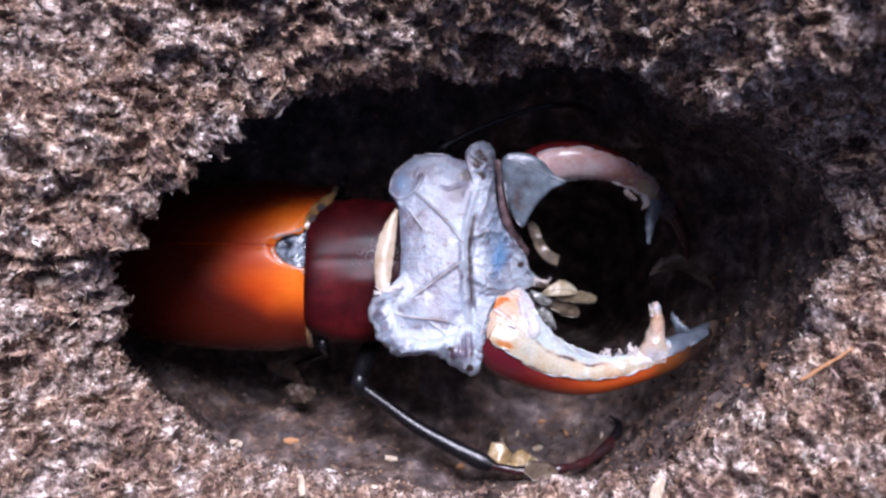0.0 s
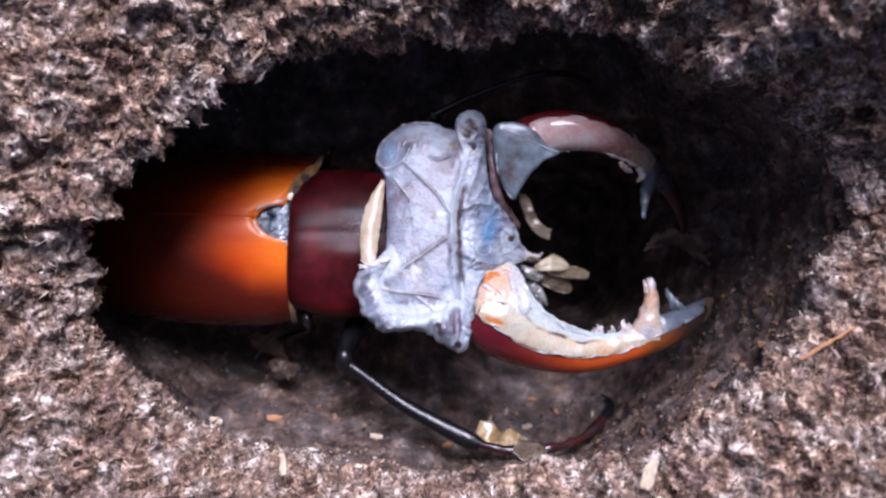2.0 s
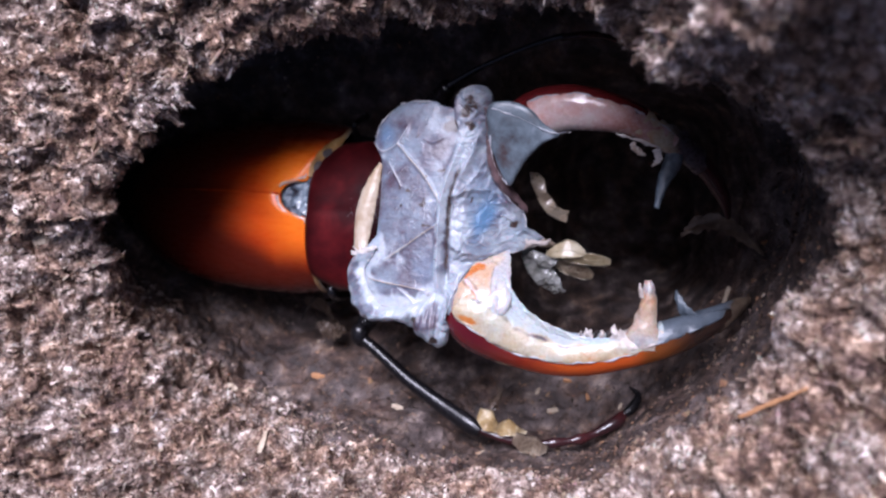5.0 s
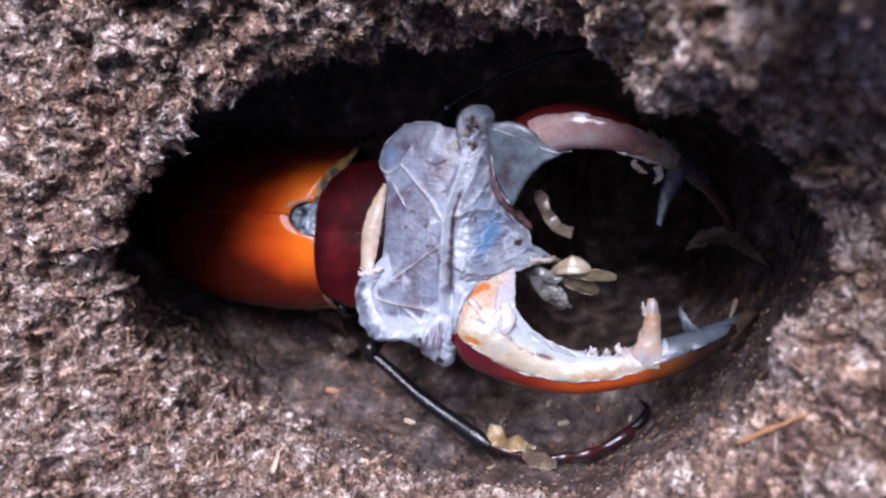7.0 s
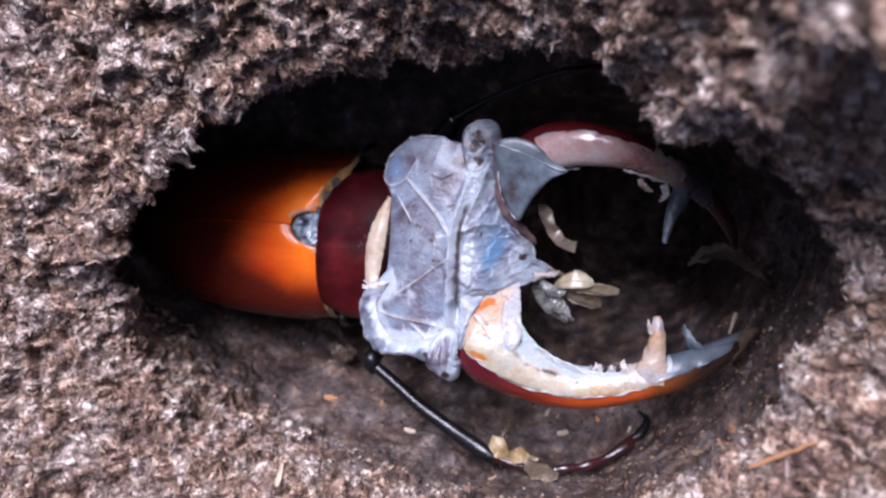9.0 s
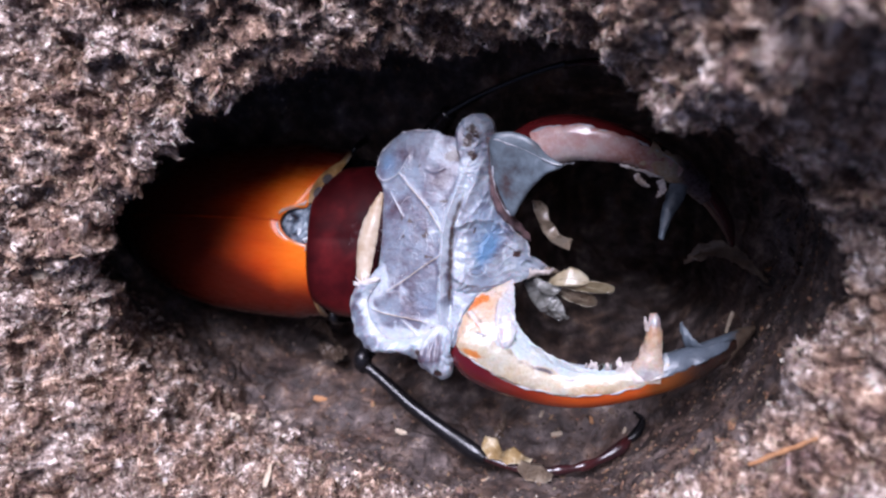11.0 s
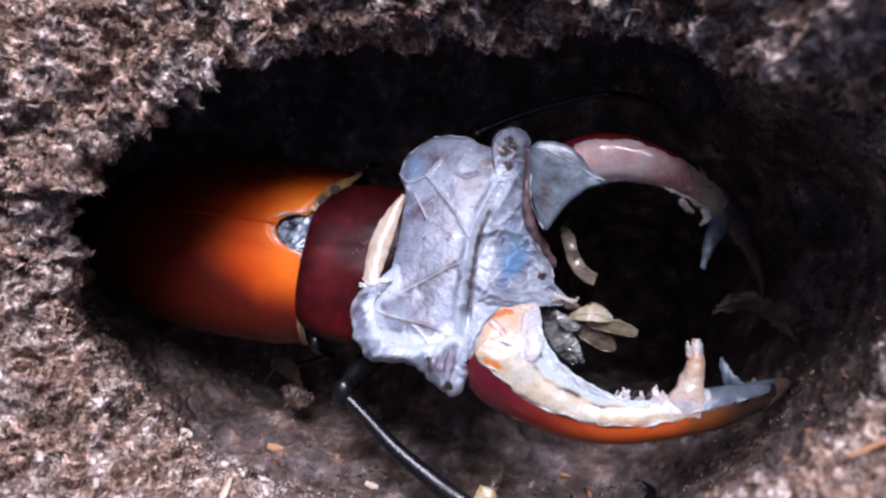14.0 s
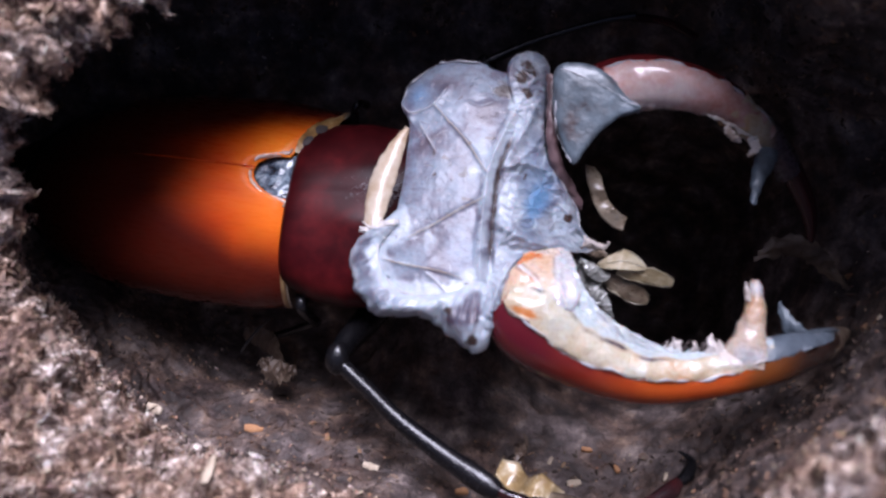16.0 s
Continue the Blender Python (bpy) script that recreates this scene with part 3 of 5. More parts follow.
def build_ground():
    g, nn, u = soil_relief()
    n, m = g.shape[:2]
    # the open ground beyond, out to the horizon
    rim = g[0]
    turn = np.linspace(0, 2 * math.pi, m, endpoint=False)
    way = np.stack([np.cos(turn), np.sin(turn)], -1)
    rings = []
    for d in (15, 40, 90, 200, 450, 1000, 2500, 7000, 20000, 60000, 200000, 900000):
        q = np.column_stack([rim[:, :2] + way * d, rim[:, 2] + (24 - rim[:, 2]) * min(1, d / 90)])
        q[:, 2] += (3 + min(d, 600) * 0.02) * vnoise(q, 20 + d * 0.35, 5)
        rings.append(q)
    allrows = np.concatenate([np.array(rings[::-1]), g])
    faces = np.array(quads(len(allrows), m, True))
    me = fast_mesh("ground", allrows.reshape(-1, 3) * MM, faces)
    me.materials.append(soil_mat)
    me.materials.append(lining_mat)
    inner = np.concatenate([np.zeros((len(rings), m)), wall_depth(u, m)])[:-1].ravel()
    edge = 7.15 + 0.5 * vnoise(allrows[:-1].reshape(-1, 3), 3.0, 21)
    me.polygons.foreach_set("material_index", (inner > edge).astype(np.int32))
    me.update()
    ground = new("ground", me)
    tagged(ground, "broken brown crumbly rotten-wood substrate around an opened pupal cell", "ground", kind="structure")
    return g, nn, u


SPLINTER = [(0, 1, 5, 4), (1, 2, 6, 5), (2, 3, 7, 6), (3, 0, 4, 7), (4, 5, 9, 8), (5, 6, 10, 9), (6, 7, 11, 10), (7, 4, 8, 11), (3, 2, 1, 0), (8, 9, 10, 11)]


def bits(name, places, normals, lengths, widths, flat, lie, bend, rng, mat, label):
    """Small bent splinters or crumbs of uneven form, all in one mesh. lie: how closely they lie along the surface."""
    k = len(places)
    t = rng.normal(size=(k, 3))
    t -= (t * normals).sum(1)[:, None] * normals * lie
    t /= np.linalg.norm(t, axis=1)[:, None]
    s = np.cross(rng.normal(size=(k, 3)), t)
    s /= np.linalg.norm(s, axis=1)[:, None] + 1e-9
    o = np.cross(t, s)
    curve = rng.normal(0, bend, k) * lengths
    verts = []
    for a, taper in ((-1, 0.55), (0, 1.0), (1, 0.5)):
        for cy, cz in ((-1, -1), (1, -1), (1, 1), (-1, 1)):
            wob = rng.uniform(0.4, 1.35, (k, 3))
            along = 0.5 * a * lengths * (0.6 + 0.4 * wob[:, 0]) + (0 if a else 0.15 * lengths * (wob[:, 0] - 0.9))
            verts.append(places + t * along[:, None] + s * (0.5 * cy * taper * widths * wob[:, 1])[:, None] + o * (0.5 * cz * taper * widths * flat * wob[:, 2] + (curve if a == 0 else 0))[:, None])
    v = np.stack(verts, 1).reshape(-1, 3)
    f = (np.array(SPLINTER)[None] + 12 * np.arange(k)[:, None, None]).reshape(-1, 4)
    me = fast_mesh(name, v * MM, f, False)
    me.materials.append(mat)
    return tagged(new(name, me), label, "wood crumbs", kind="stuff")


ground_grid, ground_normals, ground_u = build_ground()


def strewn(rng, count, first, last, low, high):
    """Places on the block between two stretches of its profile, evenly by area, within the opened part."""
    g, nn, u = ground_grid, ground_normals, ground_u
    depth = wall_depth(u, g.shape[1])
    rows = np.where((u > first - 1.5) & (u < last))[0]
    du = np.linalg.norm(np.gradient(g, axis=0), axis=-1)[rows]
    dv = np.linalg.norm(np.roll(g, -1, 1) - g, axis=-1)[rows]
    p = g[rows]
    inside = (depth[rows] > first) & (depth[rows] < last)
    area = inside * np.minimum(du, 0.6) * np.minimum(dv, 0.6) * ((p[..., 0] > -70) & (p[..., 0] < 60) & (p[..., 1] > -46) & (p[..., 1] < 42))
    pick = rng.choice(area.size, count, p=area.ravel() / area.sum())
    i, j = rows[pick // area.shape[1]], pick % area.shape[1]
    return g[i, j] + nn[i, j] * rng.uniform(low, high, count)[:, None], nn[i, j]


def fibres(name, places, normals, lengths, widths, lie, rng, mat, label):
    """Fine pointed shreds, all in one mesh."""
    k = len(places)
    t = rng.normal(size=(k, 3))
    t -= (t * normals).sum(1)[:, None] * normals * lie
    t /= np.linalg.norm(t, axis=1)[:, None]
    s = np.cross(rng.normal(size=(k, 3)), t)
    s /= np.linalg.norm(s, axis=1)[:, None] + 1e-9
    o = np.cross(t, s)
    bow = (rng.normal(0, 0.16, k) * lengths)[:, None]
    waist = places + t * (rng.uniform(-0.2, 0.2, k) * lengths)[:, None] + o * bow
    verts = [places - t * (0.5 * lengths)[:, None], places + t * (0.5 * lengths)[:, None]]
    for a in (0, 120, 240):
        verts.append(waist + s * (math.cos(radians(a)) * widths)[:, None] + o * (0.5 * math.sin(radians(a)) * widths)[:, None])
    f = np.array([(0, 2, 3), (0, 3, 4), (0, 4, 2), (1, 3, 2), (1, 4, 3), (1, 2, 4)])
    me = fast_mesh(name, np.stack(verts, 1).reshape(-1, 3) * MM, (f[None] + 5 * np.arange(k)[:, None, None]).reshape(-1, 3), False)
    me.materials.append(mat)
    return tagged(new(name, me), label, "wood fibres", kind="stuff")


def sow():
    rng = np.random.default_rng(4)
    n = 22000
    p, up = strewn(rng, n, 0.6, 7.0, -0.15, 0.22)
    length = np.clip(rng.lognormal(-0.45, 0.5, n), 0.2, 3.2)
    bits("loose_splinters", p, up, length, np.clip(length * rng.uniform(0.10, 0.36, n), 0.06, 0.42), 0.4, 0.4, 0.16, rng, flake_mat, "pale and dark splinters of rotten wood")
    n = 30000
    p, up = strewn(rng, n, 0.6, 7.1, -0.2, 0.15)
    length = np.clip(rng.lognormal(-0.95, 0.5, n), 0.13, 1.6)
    bits("loose_crumbs", p, up, length, length * rng.uniform(0.35, 0.9, n), 0.7, 0.2, 0.2, rng, crumb_mat, "brown crumbs of rotten wood")
    n = 110000
    p, up = strewn(rng, n, 0.6, 7.2, -0.1, 0.3)
    length = np.clip(rng.lognormal(-0.35, 0.45, n), 0.25, 2.6)
    fibres("loose_fibres", p, up, length, length * rng.uniform(0.04, 0.13, n), 0.15, rng, fibre_mat, "fine shredded fibres of rotten wood")
    n = 7000
    p, up = strewn(rng, n, 6.7, 7.7, -0.05, 0.15)
    length = np.clip(rng.lognormal(-0.85, 0.5, n), 0.15, 1.6)
    bits("wall_crumbs", p, up, length, length * rng.uniform(0.3, 0.85, n), 0.65, 0.4, 0.2, rng, crumb_mat, "brown crumbs clinging to the wall of the cell")
    n = 12000
    p, up = strewn(rng, n, 6.9, 10.2, -0.02, 0.08)
    length = np.clip(rng.lognormal(-1.0, 0.5, n), 0.12, 1.4)
    bits("cell_crumbs", p, up, length, length * rng.uniform(0.35, 0.8, n), 0.6, 0.6, 0.1, rng, wall_crumb_mat, "fine crumbs stuck to the lining of the cell")


sow()

# ---- the beetle ----
beetle = thing("stag_beetle", (-12, -3, -19.0), "large amber-winged stag beetle shedding pale skin in its cell", "beetle")
ROLL = radians(-16)


def rolled(x, y, z, cy, cz):
    """From the body's own cross-section to the place: the body leans about its long axis."""
    return np.stack([x, cy + y * math.cos(ROLL) - z * math.sin(ROLL), cz + y * math.sin(ROLL) + z * math.cos(ROLL)], -1)


def wing_width(x):
    a = np.clip((-26 - x) / 37.6, 0, 1)
    return np.where(x > -26, 13.3 + 0.9 * np.clip((-x - 20) / 6, 0, 1), 14.2 * (1 - a ** 2.7) ** 0.55)


def elytron(side):
    v = np.linspace(0, 1, 100)[None] ** 1.6
    a = np.linspace(0, 1, 90)[:, None] ** 1.15
    notch = lambda wide: 1 - np.sqrt(1 - np.clip(v / wide, 0, 0.985) ** 2)
    if side > 0:
        front = -26.2 + 4.6 * notch(0.078) + 4.2 * np.clip((v - 0.067) / 0.35, 0, 1) - 2.4 * np.clip((v - 0.56) / 0.44, 0, 1) ** 2
    else:
        front = -26.2 + 5.9 * notch(0.118) - 0.3 * np.clip((v - 0.35) / 0.5, 0, 1) - 2.4 * np.clip((v - 0.86) / 0.14, 0, 1) ** 2
    x = front + (-63.5 - front) * a
    phi = np.radians(122) * v
    w = wing_width(x) * (1.06 if side < 0 else 0.95)
    high = 9.4 * np.clip(w / 13.9, 0, 1) ** 0.8 * (0.92 + 0.12 * np.clip((-22 - x) / 15, 0, 1))
    y = side * (0.02 + w * np.sin(phi))
    z = np.where(phi < math.pi / 2, high * np.clip(1 - np.abs(np.sin(phi)) ** 2.2, 0, 1) ** 0.55, 8.0 * np.clip(w / 13.9, 0, 1) * np.cos(phi))
    z = z - 0.10 * np.exp(-(v * 13 / 0.3) ** 2) - 0.45 * np.exp(-((x - front) / 0.8) ** 2) - 5.0 * np.clip((-40 - x) / 25, 0, 1) ** 2
    g = rolled(x, y, z, -1.8, -11.5)
    return slab(g if side < 0 else g[:, ::-1], 0.45)


def front_edge(side):
    verts = np.array(elytron(side)[0][:100])
    return verts[::-1] if side > 0 else verts


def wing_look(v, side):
    """Painted light behind the front margin, painted shade towards rear and outer edge."""
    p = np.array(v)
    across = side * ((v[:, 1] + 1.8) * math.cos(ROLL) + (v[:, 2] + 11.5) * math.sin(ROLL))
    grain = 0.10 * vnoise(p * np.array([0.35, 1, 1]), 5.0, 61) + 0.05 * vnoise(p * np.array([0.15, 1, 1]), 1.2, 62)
    wing_shade = np.clip((-27.0 - v[:, 0]) / 16.0, 0, 1) ** 0.85 + 0.9 * np.clip((across - (5.0 if side < 0 else 2.0)) / 8.0, 0, 1) ** 1.5 + grain
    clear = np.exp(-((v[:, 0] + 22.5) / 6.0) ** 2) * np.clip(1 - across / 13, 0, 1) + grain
    return {"wing_shade": wing_shade, "clear": clear}


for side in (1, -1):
    wing = film_part("elytron", elytron(side), elytra_mat, beetle, "glossy amber wing case, rear darkened by painted shade", lambda v: wing_look(v, side))
    e = front_edge(side)
    keep = e[26:84:4]
    part("margin", tube(np.column_stack([keep + np.array([0.15, 0, 0.0]), np.full(len(keep), 0.34), np.full(len(keep), 0.22)]), 60, 10), gold_mat, wing, "pale golden front margin")
    part("margin", tube(np.column_stack([keep + np.array([0.55, 0, -0.25]), np.full(len(keep), 0.16), np.full(len(keep), 0.16)]), 60, 8), gold_cream_mat, wing, "thin bright rim of the front margin")
    lip = e[2:30:3] if side < 0 else e[10:26:3]
    width = np.interp(np.arange(len(lip)), [0, len(lip) * 0.5, len(lip) - 1], [0.18, 0.38, 0.12])
    part("lip", crumple(tube(np.column_stack([lip + np.array([-0.42, -0.25 if side < 0 else 0.3, 0.16]), width, np.full(len(lip), 0.2)]), 50, 10), 0.06, 0.8, 63), lip_mat, wing, "wet white lip beside the scutellum")
flange_line = front_edge(1)[24:62:5] + np.array([0.3, 0, 0.1])
flange = part("flange", ribbon([(*p, w) for p, w in zip(flange_line, (0.3, 0.8, 1.1, 1.2, 1.2, 1.0, 0.7, 0.3))], 60, 16, 0.2, 0.05, 3, (8, -12), thick=0.08, ragged=0.08, seed=64), membrane_mat, wing, "golden-brown membrane at the shoulder")
for k, r in ((2, 0.5), (4, 0.6)):
    c = flange_line[k] + np.array([0.1, 0, 0.34])
    d = flange_line[k + 1] - flange_line[k]
    d *= 0.9 / np.linalg.norm(d)
    part("spot", crumple(tube([(*(c - d), 0.1, 0.05), (*(c - 0.4 * d), r, 0.1), (*(c + 0.4 * d), r, 0.1), (*(c + d), 0.1, 0.05)], 20, 12), 0.06, 0.6, 65 + k), spot_mat, flange, "dark brown spot")


seam_x = np.linspace(-26.0, -60.0, 12)
seam_z = 9.4 * np.clip(wing_width(seam_x) / 13.9, 0, 1) ** 0.8 * (0.92 + 0.12 * np.clip((-22 - seam_x) / 15, 0, 1)) - 5.0 * np.clip((-40 - seam_x) / 25, 0, 1) ** 2 - 0.06
seam_p = rolled(seam_x, 0 * seam_x, seam_z, -1.8, -11.5)
part("seam", tube(np.column_stack([seam_p, np.full(12, 0.10), np.full(12, 0.10)]), 60, 8), elytra_mat, beetle, "fine raised seam between the wing cases")


def plate_loft(x0, x1, cy, cz, width, high, low, n=60, m=120, bow=0.0, groove=0.0):
    """A convex plate across the body with rounded front and back."""
    a = np.linspace(0, 1, n)[:, None]
    p = np.radians(np.linspace(-125, 125, m))[None]
    round_ = np.clip(1 - np.abs(2 * a - 1) ** 7, 0.0, 1) ** 0.5 * 0.12 + 0.88
    x = x0 + (x1 - x0) * a + bow * np.cos(p) * (1 - 2 * a)
    w = np.interp(a, np.linspace(0, 1, len(width)), width)
    y = w * np.sin(p) * (0.6 + 0.4 * round_)
    z = np.where(np.cos(p) > 0, high * np.clip(np.cos(p), 0, 1) ** 0.8 * round_, low * np.cos(p))
    z = z - groove * np.exp(-(y / 0.7) ** 2) + 2.2 * groove * np.exp(-((y + 3.4) / 1.6) ** 2 - ((a - 0.55) / 0.22) ** 2) + 1.3 * groove * np.exp(-((y - 3.4) / 1.6) ** 2 - ((a - 0.55) / 0.22) ** 2)
    return slab(rolled(x, y, z, cy, cz), 1.0)


pronotum = part("pronotum", plate_loft(-21.5, -5.5, -3.4, -8.2, (10.2, 11.6, 11.9, 11.4, 10.8), 6.2, 8.0, groove=0.12), pronotum_mat, beetle, "dark maroon shining shield")
scut = rolled(*np.array([(-20.2, -4.2, 4.9), (-20.2, 3.4, 4.9), (-23.0, 3.2, 4.9), (-25.8, 2.2, 5.0), (-27.2, 0.1, 5.0), (-25.8, -2.6, 4.9), (-23.0, -4.0, 4.9)]).T, -2.0, -8.6)


def scut_top(x, y):
    p = np.stack([x, y, 0 * x], -1)
    return -4.1 - 0.25 * (y + 2) + 0.75 * np.exp(-((x + 23.2) / 2.0) ** 4 - ((y + 2.1) / 1.9) ** 4) + 0.14 * vnoise(p, 0.8, 66) + 0.25 * (0.4 - np.abs(vnoise(p, 0.9, 67)))


part("scutellum", shell(scut, scut_top, 1.0, 0.1, 50, 120), scutellum_mat, beetle, "wet blue-grey rounded small shield with dark flecks")
part("abdomen", plate_loft(-66, -8, -2.0, -11.5, (1.0, 9, 11.5, 12, 12, 11.5, 10), 3.0, 7.6), black_mat, beetle)


def hair_patch():
    rng = np.random.default_rng(12)
    x, q = rng.normal(-9.9, 1.7, 420), rng.normal(0.10, 0.10, 420)
    top = rolled(x, 11.6 * np.sin(q), 6.2 * np.cos(q) ** 0.8 + 0.02, -3.4, -8.2)
    verts, faces = [], []
    for i in range(420):
        d = np.array([rng.normal(0.3, 0.2), rng.normal(0, 0.2), 0.12]) * 0.7
        c = top[i]
        k = len(verts)
        verts += [c + (0, -0.035, 0), c + (0, 0.035, 0), c + d + (0, 0, 0.1)]
        faces.append((k, k + 1, k + 2))
    return verts, faces


part("hair_patch", hair_patch(), white_mat, pronotum, "patch of short greyish hairs")

# the head, under the cast skin
def head_top(x, y):
    return 4.4 - 0.33 * y - 0.42 * np.maximum(x - 6, 0) ** 1.2 - 0.02 * (x + 1) ** 2


HEAD = [(-8.0, 8.9), (-6.6, 11.6), (-4.6, 13.3), (-0.8, 14.0), (2.9, 13.3), (6.5, 14.2), (8.4, 11.5), (8.6, 5), (10.2, 1.5), (12, -1.8), (10.5, -5.2), (8.0, -8.0), (6.6, -13), (4.0, -16.6), (-2, -15.6), (-7.0, -14.6),
        (-9.6, -11.5), (-9.9, -8), (-7.2, -4.8), (-6.6, 0), (-6.9, 5)]
head = part("head", shell([(x * 0.94, y * 0.94) for x, y in HEAD], lambda x, y: head_top(x, y) - 0.8, 10.5, 0.8, 20, 120, 0.75), pronotum_mat, beetle, "dark maroon head hidden under pale skin")


def near(x, y, points):
    """Distance in plan from a smooth line, and the share of the line's length at the nearest place."""
    line = spline(points, 60)
    d = np.hypot(x[:, None] - line[None, :, 0], y[:, None] - line[None, :, 1])
    return d.min(1), d.argmin(1) / 59.0


CREST = [(5.3, 9.8), (4.3, 6.5), (3.5, 3.9), (3.0, 1.3), (3.0, -1.7), (3.1, -4.6), (3.3, -7.6), (3.6, -10.1)]
FOLDS = [  # line, height, width
    (CREST, 0.75, 0.42), ([(x + 1.0, y) for x, y in CREST[1:]], -0.75, 0.38),
    ([(4.2, 1.7), (6.4, 2.6), (8.3, 2.6), (9.9, 1.8), (12.6, -1.3)], 0.75, 0.55), ([(4.9, -4.6), (6.9, -5.5), (9.5, -6.1), (12.6, -6.3)], 0.8, 0.5),
    ([(9.9, 2.6), (11.6, -0.4), (12.7, -2.9), (15.7, -5.2)], 0.6, 0.6), ([(7.2, 10.1), (6.6, 7.5), (5.4, 4.6), (4.4, 2.0)], 0.7, 0.6),
    ([(9.5, -6.3), (7.1, -8.0), (5.6, -11.2), (5.1, -14.1)], 0.8, 0.5), ([(8.1, 6.6), (7.2, 4.5), (6.0, 2.8)], 0.35, 0.4), ([(10.4, -0.9), (12.0, -2.0), (13.4, -3.4)], 0.35, 0.35),
    ([(5.6, 1.6), (7.8, 0.9), (10.2, -0.6)], -0.35, 0.6), ([(5.0, -6.6), (7.0, -7.0), (8.6, -7.2)], -0.7, 0.5),
    ([(-4.2, 8.7), (-2.2, 6.8), (0.1, 4.6), (1.8, 2.4), (2.9, 1.1)], 0.20, 0.18), ([(3.0, -1.7), (0.7, -3.2), (-2.0, -5.2), (-4.5, -6.9)], 0.22, 0.2),
    ([(-6.8, -9.3), (-4.7, -9.7), (-1.2, -10.0), (1.7, -10.5)], 0.2, 0.2), ([(-8.0, 8.6), (-6.6, 7.6), (-4.4, 8.6), (-3.0, 11.0)], 0.25, 0.3), ([(-2.0, -10.3), (-0.4, -11.4), (0.8, -12.6)], 0.15, 0.15),
    ([(-5.4, 6.2), (-4.2, 4.6), (-3.0, 3.0)], 0.1, 0.15), ([(-0.4, 9.4), (1.0, 9.0), (2.4, 9.6)], 0.15, 0.2)]
BORDER_IN = [(-6.0, -5.8), (-7.5, -8.4), (-6.5, -10.7), (-4.4, -12.5), (-1.8, -12.8), (1.4, -12.0), (3.2, -10.8), (4.8, -11.2), (5.4, -12.5)]
BORDER_OUT = [(-9.6, -6.6), (-10.8, -8.1), (-10.6, -10.0), (-10.1, -11.8), (-9.1, -13.5), (-7.5, -14.6), (-6.0, -15.1), (-4.2, -15.0), (-1.8, -14.8), (-0.3, -15.4), (1.4, -16.7), (3.4, -17.7), (4.6, -17.7), (5.3, -16.6), (5.5, -14.8)]


def facets(p, size, seed):
    """Flat facets with sharp creases between them, as in crumpled film."""
    rng = np.random.default_rng(seed)
    high = np.full(len(p), -1.0)
    for k in range(4):
        a = rng.uniform(0, math.pi)
        u = (p[:, 0] * math.cos(a) + p[:, 1] * math.sin(a)) / size + rng.uniform(0, 9) + 0.6 * vnoise(p, 2.5 * size, seed + k)
        high = np.maximum(high, 1 - 2.4 * np.abs(u - np.floor(u) - 0.5))
    return high - 0.7


def film_top(x, y):
    """The wrinkled skin: soft swells, sharp folds along lines, and facets where it lies loose."""
    x, y = np.asarray(x, float).ravel(), np.asarray(y, float).ravel()
    p = np.stack([x, y, 0 * x], -1)
    z = head_top(x, y) + 0.16 * vnoise(p, 3.8, 11) + 0.03 * vnoise(p, 1.3, 12) + 0.012 * vnoise(p, 0.5, 13)
    for line, high, wide in FOLDS:
        d, s = near(x, y, line)
        z += high * np.exp(-(d / wide) ** 1.2) * np.clip(np.sin(math.pi * np.clip(0.08 + 0.84 * s, 0, 1)) * 2.2, 0, 1)
    loose = np.clip((x - 3.4) / 2, 0.07, 0.8)
    warp = p + 0.7 * np.stack([vnoise(p, 2.4, 15), vnoise(p, 2.4, 16), 0 * x], -1)
    z += loose * (0.5 * facets(warp, 2.6, 17) + 0.2 * facets(warp, 1.1, 18))
    return z


STAINS = [(3.1, 11.0, 1.3), (5.0, 13.3, 1.1), (6.2, 13.4, 0.7), (5.7, 11.2, 0.6), (1.2, -14.2, 0.75), (2.8, 5.4, 0.55), (0.4, 0.9, 0.4), (1.0, -1.7, 0.38), (-1.2, 9.5, 0.3), (-1.9, 2.2, 0.4), (-2.6, 0.4, 0.35), (3.4, -16.6, 0.7), (11.9, -2.2, 0.5), (6.9, 0.9, 0.3), (-3.4, 3.1, 0.3), (0.2, 4.0, 0.22), (-0.6, -4.2, 0.2)]


